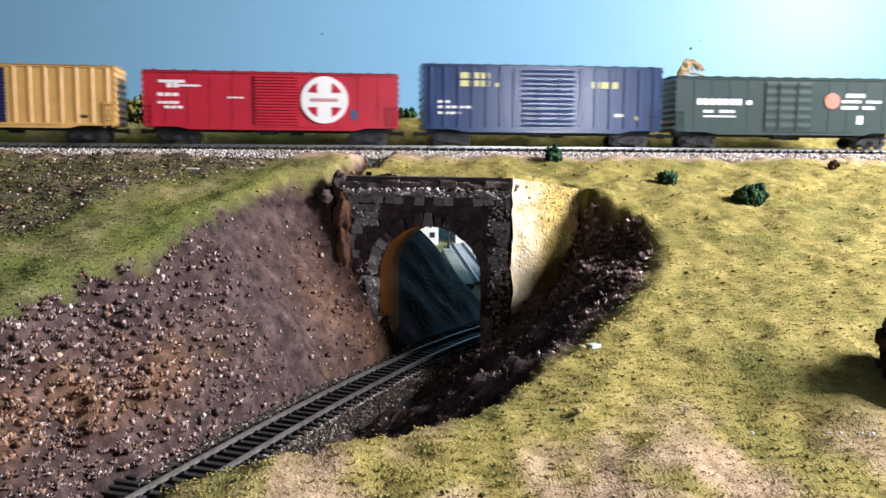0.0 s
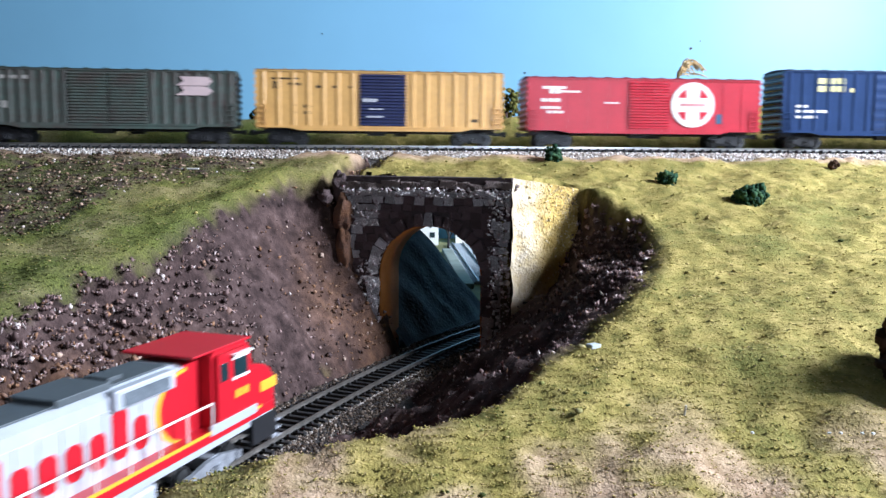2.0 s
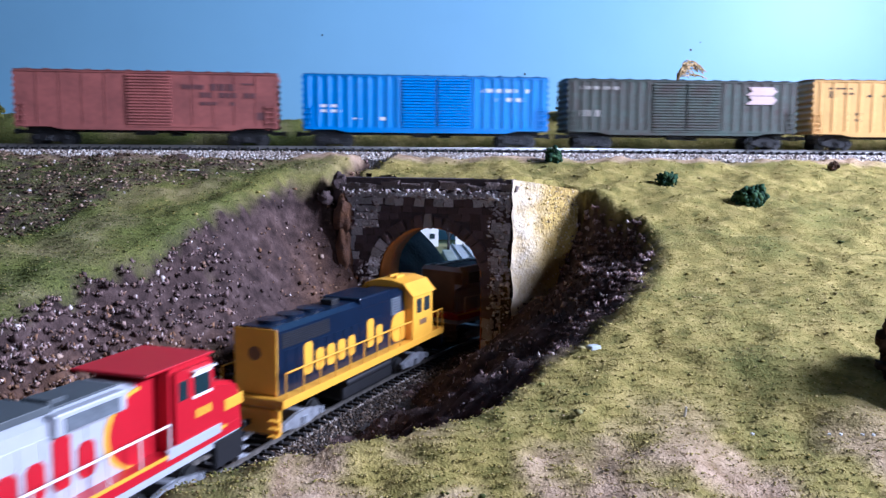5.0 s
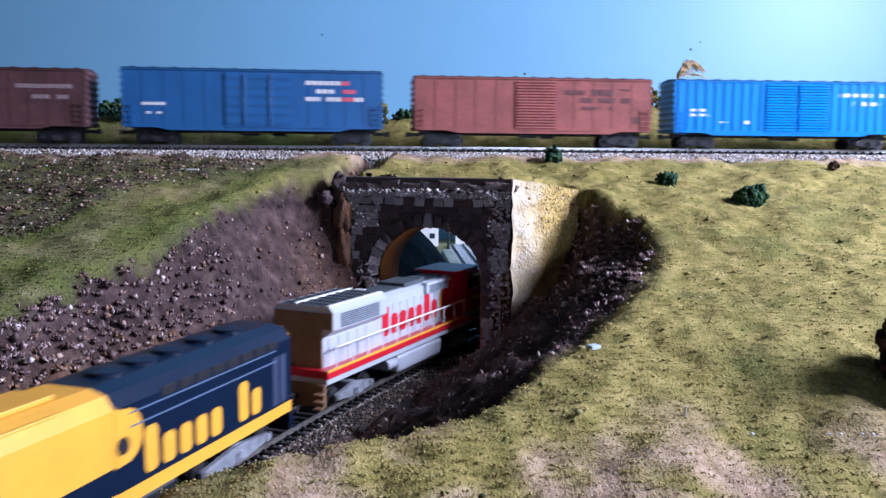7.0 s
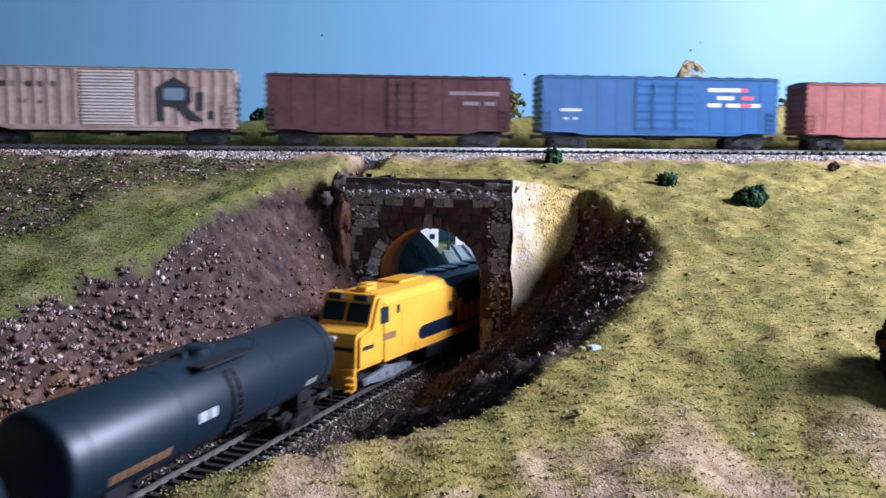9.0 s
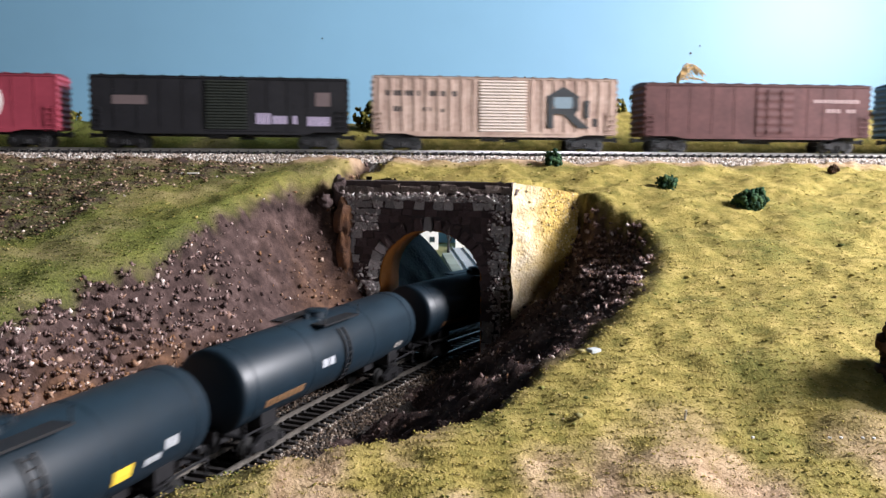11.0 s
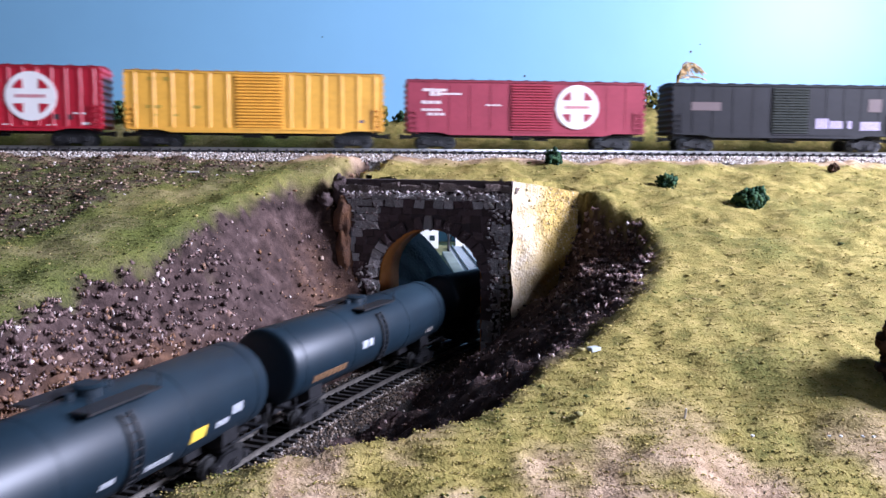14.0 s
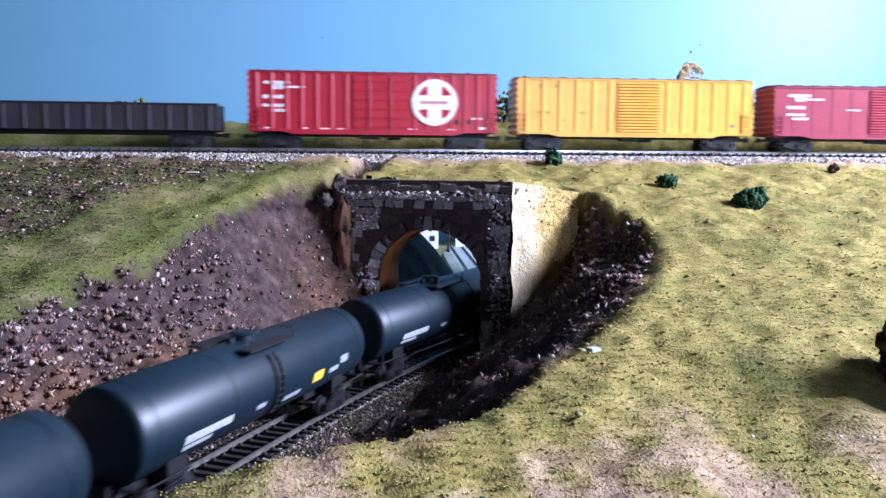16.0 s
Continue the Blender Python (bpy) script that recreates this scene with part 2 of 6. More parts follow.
# far country beyond the ridge, at the level of the lower line
bm = bmesh.new()
box(bm, -3.38, 3.58, 0.78, 1.44, H - 0.16, H - 0.136)
far = tagged(finish("far_ground", bm, mat("far_turf", (0.24, 0.24, 0.09), 0.95, scale=25, bump=0.4)), "flat olive green scenery base beyond the ridge", "ground", kind="structure")


# ---- room ----
def slab(name, c, label, m, cat):
    return tagged(finish(name, boxes(c), m), label, cat, kind="structure")


slab("floor", (-3.5, 3.7, -3.1, 2.2, -0.1, 0), "brown boarded floor of the layout room", M_FLOOR, "floor")
slab("ceiling", (-3.5, 3.7, -3.1, 2.2, 2.5, 2.6), "plain grey ceiling of the layout room", M_CEIL, "ceiling")
slab("wall_west", (-3.5, -3.4, -3.0, 2.1, 0, 2.5), "plain brown wall of the layout room", M_ROOM, "wall")
slab("wall_south", (-3.5, 1.2, -3.1, -3.0, 0, 2.5), "plain brown wall behind the layout", M_ROOM, "wall")
slab("wall_north", (-3.5, 3.7, 2.1, 2.2, 0, 2.5), "plain brown wall behind the backdrop", M_ROOM, "wall")
slab("wall_alcove", (3.6, 3.7, 0.6, 2.1, 0, 2.5), "plain brown end wall of the alcove", M_ROOM, "wall")
slab("wall_return", (1.2, 3.6, 0.6, 0.63, 0, 2.5), "plain brown wall where the room widens", M_ROOM, "wall")
bm = boxes((1.1, 1.2, -3.0, 0.63, 0, 1.2), (1.1, 1.2, -3.0, 0.63, 1.92, 2.5), (1.1, 1.2, -3.0, -2.26, 1.2, 1.92), (1.1, 1.2, -2.26, -1.84, 1.64, 1.92), (1.1, 1.2, -1.84, 0.04, 1.2, 1.92), (1.1, 1.2, 0.04, 0.56, 1.2, 1.44), (1.1, 1.2, 0.56, 0.63, 1.2, 1.92))
tagged(finish("wall_east", bm, M_ROOM), "plain brown wall with two windows", "wall", kind="structure")
slab("layout_table", (-1.6, 0.02, -2.95, 0.78, H - 0.165, H - 0.1385), "plywood table top under the lower track", M_FLOOR, "table top")


M_SKY = mat("sky_backdrop", (0.24, 0.46, 0.64), 0.42, var=0.03, scale=2, spec=0.4)


bm = bmesh.new()
prev = None
outline = [(-3.35, 0.3), (-3.2, 1.1), (-2.7, 1.42), (2.9, 1.42), (3.4, 1.2), (3.58, 0.8)]
for x, y in outline:
    a, b = bm.verts.new((x, y, H - 0.2)), bm.verts.new((x, y, 2.5))
    if prev:
        bm.faces.new((prev[0], a, b, prev[1]))
    prev = (a, b)
backdrop = tagged(finish("backdrop", bm, M_SKY), "pale blue painted sky backdrop board", "backdrop", kind="structure")


# ---- track ----
def rail_mesh(bm, S, XY, s0, s1, lat, z, step, high=0.0021, wide=0.0008):
    """A rail with head and foot, drawn along a line."""
    prof = [(-wide, -high), (wide, -high), (wide * 0.9, -high * 0.8), (wide * 0.35, -high * 0.7), (wide * 0.35, -high * 0.35), (wide * 0.62, -high * 0.3),
            (wide * 0.62, 0), (-wide * 0.62, 0), (-wide * 0.62, -high * 0.3), (-wide * 0.35, -high * 0.35), (-wide * 0.35, -high * 0.7), (-wide * 0.9, -high * 0.8)]
    last = None
    for s in np.arange(s0, s1, step):
        a, b = on(S, XY, s - 0.001), on(S, XY, s + 0.001)
        d = (b - a).normalized()
        c, nrm = (a + b) / 2, Vector((d.y, -d.x))
        ring = [bm.verts.new((c.x + nrm.x * (lat + u), c.y + nrm.y * (lat + u), z + w)) for u, w in prof]
        if last:
            for i in range(len(ring)):
                k = (i + 1) % len(ring)
                bm.faces.new((last[i], last[k], ring[k], ring[i]))
        last = ring


def strip(bm, S, XY, s0, s1, prof, step=0.01):
    last = None
    for s in np.arange(s0, s1, step):
        a, b = on(S, XY, s - 0.001), on(S, XY, s + 0.001)
        d = (b - a).normalized()
        c, nrm = (a + b) / 2, Vector((d.y, -d.x))
        ring = [bm.verts.new((c.x + nrm.x * u, c.y + nrm.y * u, w)) for u, w in prof]
        if last:
            for i in range(len(ring) - 1):
                bm.faces.new((last[i], last[i + 1], ring[i + 1], ring[i]))
        last = ring


tie_mesh = None


def track(name, S, XY, z, s0, s1, label, ties_from, ties_to, metal, rail_label):
    global tie_mesh
    t = thing(name, label, "track", kind="structure")
    for lat in (-0.00825, 0.00825):
        bm = bmesh.new()
        rail_mesh(bm, S, XY, s0, s1, lat, z, 0.008)
        part("rail", bm, metal, t, rail_label)
    if tie_mesh is None:
        tie_mesh = bpy.data.meshes.new("tie")
        bm = bmesh.new()
        box(bm, -0.0013, 0.0013, -0.0148, 0.0148, -0.0022, 0)
        for y in (-0.0104, -0.0062, 0.0062, 0.0104):
            box(bm, -0.0008, 0.0008, y - 0.0007, y + 0.0007, 0, 0.0008)
        bm.to_mesh(tie_mesh)
        bm.free()
        tie_mesh.materials.append(M_TIE)
    rnd = random.Random(4)
    for s in np.arange(ties_from, ties_to, 0.0069):
        ob = new("tie", tie_mesh)
        ob.parent = t
        ob.matrix_basis = seat(S, XY, z - 0.0021, s, 0.004) @ pose(0, rnd.uniform(-0.0003, 0.0003), 0, 0, 0, rnd.uniform(-1.2, 1.2))
    return t


track("upper_track", US, UXY, ZU, -3.2, 3.4, "straight model track with black ties on grey ballast", -0.6, 0.72, M_RAIL, "bright nickel silver rail")
track("lower_track", LS, LXY, ZL, -2.95, 2.7, "curving model track with black ties entering the tunnel", -0.16, 0.62, M_RAILSHADE, "nickel silver rail with shade in its colour")
M_BALLAST = mat("ballast", (0.42, 0.4, 0.38), 0.95, var=0.3, scale=500, bump=0.9, color2=(0.12, 0.1, 0.09))
# cinder colour, deepened to carry the cutting's shadow on the track
M_BED = mat("cinder_bed", (0.055, 0.045, 0.038), 0.95, var=0.3, scale=400, bump=0.9, color2=(0.018, 0.015, 0.014))
bm = bmesh.new()
strip(bm, US, UXY, -3.2, 3.4, [(-0.034, H - 0.02), (-0.021, ZU - 0.0046), (0.021, ZU - 0.0046), (0.034, H - 0.012)])
tagged(finish("ballast_bed", bm, M_BALLAST), "pale grey ballast bed under the upper track", "ballast", kind="structure")
bm = bmesh.new()
strip(bm, LS, LXY, -2.95, 2.7, [(-0.06, ZL - 0.012), (-0.021, ZL - 0.0036), (0.021, ZL - 0.0036), (0.06, ZL - 0.012)])
tagged(finish("cinder_bed", bm, M_BED), "cinder bed under the lower track, darkened for shade", "ballast", kind="structure")
for a, b in ((-3.2, -0.66), (1.08, 3.4)):
    bm = bmesh.new()
    strip(bm, US, UXY, a, b, [(-0.13, H - 0.139), (-0.034, H - 0.004), (0.034, H - 0.004), (0.13, H - 0.139)], 0.05)
    tagged(finish("embankment", bm, mat("embankment_turf", (0.2, 0.17, 0.05), 0.95, scale=60, bump=0.5)), "turf embankment that carries the upper track", "embankment", kind="structure")


# ---- tunnel portal ----
AXC, AR, ASP, AK = 0.0035, 0.035, 0.05, 0.93   # the arch: middle, radius, springing, rise


def portal():
    t = thing("tunnel_portal", "weathered grey stone tunnel portal with a round arch", "tunnel portal")
    # local: x across (right), z up from the rail, y into the hill
    HW, TOP = 0.057, 0.113
    arch = [(AXC + AR * math.cos(a), ASP + AR * AK * math.sin(a)) for a in np.linspace(math.pi, 0, 17)]
    inner = [(AXC - AR, -0.006)] + arch + [(AXC + AR, -0.006)]
    bm = bmesh.new()
    outer = [(-HW, -0.006), (-HW, 0.06)] + [(-HW + 2 * HW * k / 14, TOP) for k in range(15)] + [(HW, 0.06), (HW, -0.006)]
    rows = []
    for y in (0.0, 0.022):
        rows.append(([bm.verts.new((x, y, z)) for x, z in inner], [bm.verts.new((x, y, z)) for x, z in outer]))
    n = len(inner)
    for i in range(n - 1):
        (a, b), (c, d) = rows
        bm.faces.new((a[i], a[i + 1], b[i + 1], b[i]))
        bm.faces.new((c[i + 1], c[i], d[i], d[i + 1]))
        bm.faces.new((b[i], b[i + 1], d[i + 1], d[i]))
    part("wall_core", bm, M_MORTAR, t)
    bm = bmesh.new()
    last = None
    for x, z in inner:
        k = 1 - 0.0012 / AR
        ring = [bm.verts.new((AXC + (x - AXC) * k, y, (z - ASP) * k + ASP if z > ASP else z)) for y in (0.002, 0.034)] + [bm.verts.new((x * 1.0, y, z)) for y in (0.034, 0.002)]
        if last:
            for i in range(4):
                bm.faces.new((last[i], last[(i + 1) % 4], ring[(i + 1) % 4], ring[i]))
        last = ring
    part("liner", bm, M_LINER, t, "orange-brown plaster lining of the arch", smooth=True)
    return t


PORTAL = portal()
pc = on(LS, LXY, S_PORTAL)
PORTAL.matrix_basis = pose(pc.x, pc.y, ZL, 0, 0, -18)




# ---- railway cars: lengths in scale feet, x towards the leading end, z from the rail top ----
def ft(bm):
    bmesh.ops.scale(bm, vec=(FT, FT, FT), verts=bm.verts)
    return bm


def fpart(name, bm, material, parent, label="", smooth=False):
    return part(name, ft(bm), material, parent, label, smooth)


PAINTS = {}


def paint(color, rough=0.34, var=0.1, dirt=None):
    key = (tuple(color), rough, var, dirt)
    if key not in PAINTS:
        PAINTS[key] = mat("model_paint", color, rough, var=var, scale=45, bump=0.04, color2=dirt, spec=0.5 if rough < 0.5 else 0.22)
    return PAINTS[key]


WHITE = (0.75, 0.73, 0.7)
SHARED = {}


def shared(key, make):
    if key not in SHARED:
        bm = ft(make())
        me = bpy.data.meshes.new(key)
        bm.to_mesh(me)
        bm.free()
        SHARED[key] = me
    return SHARED[key]


def piece(name, key, make, material, parent, m, label=""):
    me = shared(key, make)
    k2 = (key, material.name)
    if k2 not in SHARED:
        c = me.copy()
        c.materials.append(material)
        SHARED[k2] = c
    ob = new(name, SHARED[k2])
    ob.parent = parent
    ob.matrix_basis = m
    if label:
        ob["label"] = label
    return ob


def wheel_mesh():
    bm = bmesh.new()
    tube(bm, (0, -0.25, 0), (0, 0.2, 0), 1.32, 20)
    tube(bm, (0, 0.2, 0), (0, 0.32, 0), 1.5, 20)
    tube(bm, (0, -0.32, 0), (0, -0.25, 0), 1.05, 20, 0.6)
    return bm


def frame_mesh(base, axles):
    """Side frames, bolster, springs and journal boxes of a truck."""
    def make():
        bm = bmesh.new()
        xs = [base * (k / (axles - 1) - 0.5) for k in range(axles)]
        for y in (-3.55, 3.55):
            e = base / 2 + 0.8
            prism(bm, [(-e, 1.0), (-e, 1.75), (-e + 1.2, 1.95), (-1.4, 2.5), (1.4, 2.5), (e - 1.2, 1.95), (e, 1.75), (e, 1.0), (e - 1.6, 0.95), (1.5, 0.55), (-1.5, 0.55), (-e + 1.6, 0.95)], y - 0.28, y + 0.28)
            for x in xs:
                box(bm, x - 0.45, x + 0.45, y - 0.5, y + 0.5, 0.95, 1.85, 0.08)
            for x in (-0.5, 0, 0.5):
                tube(bm, (x, y - 0.35, 0.7), (x, y - 0.35, 1.7), 0.2, 8)
        box(bm, -0.7, 0.7, -3.4, 3.4, 1.2, 2.6)
        for x in xs:
            tube(bm, (x, -2.4, 1.37), (x, 2.4, 1.37), 0.25, 8)
        return bm
    return make


def truck(parent, x, base=5.6, axles=2, material=None, z=0):
    f = piece("truck", "truck_%s_%s" % (base, axles), frame_mesh(base, axles), material or M_STEEL, parent, pose(x * FT, 0, z))
    for k in range(axles):
        wx = base * (k / (axles - 1) - 0.5)
        for y, r in ((-2.5, 0), (2.5, 180)):
            piece("wheel", "wheel", wheel_mesh, M_WHEEL, f, pose(wx * FT, y * FT, 1.32 * FT, 0, 0, r))


def coupler_mesh():
    bm = boxes((-1.6, 1.0, -0.35, 0.35, 2.2, 2.9), bev=0.06)
    box(bm, 0.8, 1.7, -0.55, 0.25, 2.0, 3.1, 0.15)
    box(bm, 1.3, 1.7, -0.55, 0.55, 2.2, 2.9, 0.1)
    return bm


def couplers(t, half, rear=None):
    piece("coupler", "coupler", coupler_mesh, M_STEEL, t, pose(half * FT, 0, 0))
    piece("coupler", "coupler", coupler_mesh, M_STEEL, t, pose((-half if rear is None else rear) * FT, 0, 0, 0, 0, 180))


def marks(rows, y, seed=1):
    """Bars for lettering on the near side: x, z of the middle row, width, height, number of bars."""
    rnd = random.Random(seed)
    bm = bmesh.new()
    for x, z, w, h, n in rows:
        p = w / n
        for k in range(n):
            if n > 1 and rnd.random() < 0.06:
                continue
            a = x + k * p
            box(bm, a, a + p * (1 if n == 1 else 0.78), y - 0.05, y + 0.03, z - h / 2, z + h / 2)
    return bm


def blocks(t, material, x, z, w, h, y, tall):
    """Heavy plain block shapes side by side on the near side; T marks the high ones."""
    p = w / len(tall)
    for k, c in enumerate(tall):
        if c == " ":
            continue
        hh = h if c == "T" else h * 0.68
        a, b, m = x + k * p, x + (k + 0.72) * p, p * 0.16
        bm = bmesh.new()
        prism(bm, [(a + m, z), (b - m, z), (b, z + m), (b, z + hh - m), (b - m, z + hh), (a + m, z + hh), (a, z + hh - m), (a, z + m)], y - 0.06, y + 0.03)
        fpart("lettering", bm, material, t)


def disc(x, z, r, y, d=0.05, n=32):
    return tube(bmesh.new(), (x, y + 0.03, z), (x, y - d, z), r, n)


def rib_mesh(h):
    def make():
        bm = bmesh.new()
        o = [(-0.45, 0), (-0.26, -0.15), (0.26, -0.15), (0.45, 0)]
        a = [bm.verts.new((x, y, 0)) for x, y in o]
        b = [bm.verts.new((x, y, h)) for x, y in o]
        for i in range(3):
            bm.faces.new((a[i], a[i + 1], b[i + 1], b[i]))
        bm.faces.new(a[::-1])
        bm.faces.new(b)
        return bm
    return make


def ladder_mesh(n, h):
    def make():
        bm = bmesh.new()
        for x in (-0.75, 0.75):
            box(bm, x - 0.08, x + 0.08, -0.35, -0.22, 0, h)
        for k in range(n):
            z = h * (k + 0.5) / n
            tube(bm, (-0.85, -0.33, z), (0.85, -0.33, z), 0.09, 6)
        return bm
    return make


def corrugated(bm, w, z0, z1, n, y, d, axis=0):
    """One folded sheet of n ridges, closed at the back."""
    prof = [(y + 0.2, z0), (y, z0)]
    for k in range(n):
        a, p = z0 + (z1 - z0) * k / n, (z1 - z0) / n
        prof += [(y, a + 0.15 * p), (y - d, a + 0.4 * p), (y - d, a + 0.6 * p), (y, a + 0.9 * p)]
    prof += [(y, z1), (y + 0.2, z1)]
    e = [[bm.verts.new((x, yy, z) if axis == 0 else (-yy, x, z)) for yy, z in prof] for x in (-w / 2, w / 2)]
    m = len(prof)
    for i in range(m):
        j = (i + 1) % m
        bm.faces.new((e[0][i], e[0][j], e[1][j], e[1][i]))
    bm.faces.new(e[0])
    bm.faces.new(e[1][::-1])
    bmesh.ops.recalc_face_normals(bm, faces=bm.faces)
    return bm


def louver_mesh(w, h, n):
    return lambda: corrugated(bmesh.new(), w, 0, h, n, -0.18, 0.2)


def plate_door_mesh(w, h, n):
    return lambda: corrugated(bmesh.new(), w, 0, h, n, -0.2, 0.07)


def end_mesh(h, n):
    return lambda: corrugated(bmesh.new(), 9.9, 0, h, n, -0.1, 0.28, 1)


def boxcar(name, label, a, b, top, color, ribs=0, doors=(), color_door=None, style="louver", roof=None, rough=0.34, var=0.1, dirt=None, group="boxcars of the upper train"):
    L = (b - a) / FT
    sill, W = 3.45, 5.1
    t = thing(name, label, "boxcar", group)
    P = paint(color, rough, var, dirt)
    hx = L / 2
    body_h = top - sill - 0.35
    bm = boxes((-hx + 0.1, hx - 0.1, -W + 0.2, W - 0.2, sill, top - 0.3), bev=0.08)
    fpart("body", bm, P, t)
    # side sill, deeper between the trucks, and eave rail
    bm = bmesh.new()
    for y in (-W + 0.08, W - 0.22):
        prism(bm, [(-hx, sill + 0.5), (-hx, sill), (-hx + 6.5, sill), (-hx + 9, sill - 0.55), (hx - 9, sill - 0.55), (hx - 6.5, sill), (hx, sill), (hx, sill + 0.5)], y - 0.08, y + 0.2)
    fpart("side_sill", bm, P, t)
    fpart("eave_rail", boxes((-hx, hx, -W + 0.02, -W + 0.3, top - 0.62, top - 0.3), (-hx, hx, W - 0.3, W - 0.02, top - 0.62, top - 0.3)), P, t)
    # roof with raised seams
    bm = prism(bmesh.new(), [(-W - 0.05, top - 0.32), (-W - 0.05, top - 0.18), (-2, top + 0.12), (0, top + 0.2), (2, top + 0.12), (W + 0.05, top - 0.18), (W + 0.05, top - 0.32)], -hx, hx)
    bmesh.ops.rotate(bm, matrix=Matrix.Rotation(radians(90), 3, "Z"), verts=bm.verts)
    for k in range(13):
        x = -hx + L * (k + 0.5) / 13
        box(bm, x - 0.12, x + 0.12, -W, W, top - 0.25, top + 0.02)
        box(bm, x - 0.12, x + 0.12, -3, 3, top, top + 0.24)
    fpart("roof", bm, paint(roof or tuple(c * 0.4 for c in color), 0.6), t)
    for sx, r in ((hx - 0.1, 0), (-hx + 0.1, 180)):
        piece("end_panel", "end_%.2f" % body_h, end_mesh(body_h, 9), P, t, pose(sx * FT, 0, sill * FT, 0, 0, r))
    dr = paint(color_door, rough) if color_door else P
    for cx, w in doors:
        x = -hx + cx * L
        key = "%s_%.1f_%.1f" % (style, w * L, body_h)
        mk = louver_mesh(w * L, body_h - 0.9, 17) if style == "louver" else plate_door_mesh(w * L, body_h - 0.9, 6)
        piece("door", key, mk, dr, t, pose(x * FT, (-W + 0.2) * FT, (sill + 0.35) * FT), "corrugated sliding door" if style == "louver" else "plug door with lock bars")
        piece("door", key, mk, dr, t, pose(x * FT, (W - 0.2) * FT, (sill + 0.35) * FT, 0, 0, 180))
    if style != "louver":
        for cx, w in doors:
            for o in (-0.2, 0.2):
                x = -hx + (cx + w * o) * L
                piece("lock_bar", "lock_bar_%.1f" % body_h, lambda: tube(bmesh.new(), (0, -0.45, 0.6), (0, -0.45, body_h - 0.8), 0.1, 6), P, t, pose(x * FT, (-W + 0.2) * FT, sill * FT))
    if doors:
        d0, d1 = doors[0][0] - doors[0][1] / 2, doors[-1][0] + doors[-1][1] / 2
        fpart("door_track", boxes((-hx + d0 * L, min(hx - 1, -hx + (d1 + 0.2) * L), -W - 0.12, -W + 0.2, sill + 0.1, sill + 0.35)), P, t)
        if ribs:
            for lo_, hi_ in ((0.0, d0), (d1, 1.0)):
                n = max(2, round(ribs * (hi_ - lo_)))
                for k in range(n):
                    x = -hx + L * (lo_ + (hi_ - lo_) * (k + 0.5) / n)
                    for y, r in ((-W + 0.2, 0), (W - 0.2, 180)):
                        piece("rib", "rib_%.2f" % body_h, rib_mesh(body_h - 0.7), P, t, pose(x * FT, y * FT, (sill + 0.4) * FT, 0, 0, r))
        else:
            for lo_, hi_ in ((0.0, d0), (d1, 1.0)):
                for k in range(1, 5):
                    x = -hx + L * (lo_ + (hi_ - lo_) * k / 5)
                    piece("rivet_seam", "seam_%.2f" % body_h, lambda: boxes((-0.12, 0.12, -0.07, 0.02, 0, body_h - 0.6)), P, t, pose(x * FT, (-W + 0.2) * FT, (sill + 0.3) * FT))
    for x in (-hx + 1.2, hx - 1.2):
        piece("ladder", "ladder_side", ladder_mesh(5, 5.2), P, t, pose(x * FT, (-W + 0.2) * FT, (sill - 0.4) * FT))
    fpart("underframe", boxes((-hx + 1, hx - 1, -1.2, 1.2, 2.5, sill + 0.02), (-3, 1, -3.6, -2, 2.0, 3.2), (3, 6, 1.8, 3.2, 2.0, 3.2)), M_BLACK, t)
    for x in (-hx + 6.2, hx - 6.2):
        truck(t, x)
    couplers(t, hx)
    return t, L, sill, top, -W + 0.2


def side(car, name, color, rows, seed=1, label=""):
    """Lettering bars on a car's side, in shares of its length and height."""
    t, L, sill, top, y = car
    hgt = top - sill
    rnd, yy = random.Random(seed), y - 0.02 - 0.001 * min(seed, 9) - (0.4 if seed > 99 else 0)
    for x, z, w, h, n in rows:
        for k in range(n):
            if n > 1 and rnd.random() < 0.06:
                continue
            a, p = -L / 2 + (x + w * k / n) * L, w * L / n
            zc, hz = sill + z * hgt, h * hgt / 2
            fpart(name, boxes((a, a + p * (1 if n == 1 else 0.8), yy - 0.05, yy + 0.03, zc - hz, zc + hz)), paint(color, 0.5, 0.06), t, label)


def cross_disc(car, x, z, r, dark):
    t, L, sill, top, y = car
    cx, cz, R = -L / 2 + x * L, sill + z * (top - sill), r * L
    em = fpart("emblem", disc(cx, cz, R, y, 0.26), paint(WHITE, 0.45, 0.05), t, "white round emblem with a cross")
    for a in range(4):
        arc = [a * math.pi / 2 + radians(24 + k * 7) for k in range(7)]
        q = [(cx + R * 0.78 * math.cos(v), cz + R * 0.78 * math.sin(v)) for v in arc] + [(cx + R * 0.42 * math.cos(arc[3]), cz + R * 0.42 * math.sin(arc[3]))]
        fpart("emblem_quarter", prism(bmesh.new(), q, y - 0.3, y - 0.24), paint(dark, 0.5), em)
    for k in range(7):
        fpart("emblem_mark", marks([(cx - R * 0.6 + R * 1.2 * k / 7, cz, R * 0.13, R * 0.14, 1)], y - 0.26), paint((0.5, 0.2, 0.22), 0.5), em)


UPPER = []


def place_upper(car, a, b):
    UPPER.append((car[0], (a + b) / 2))


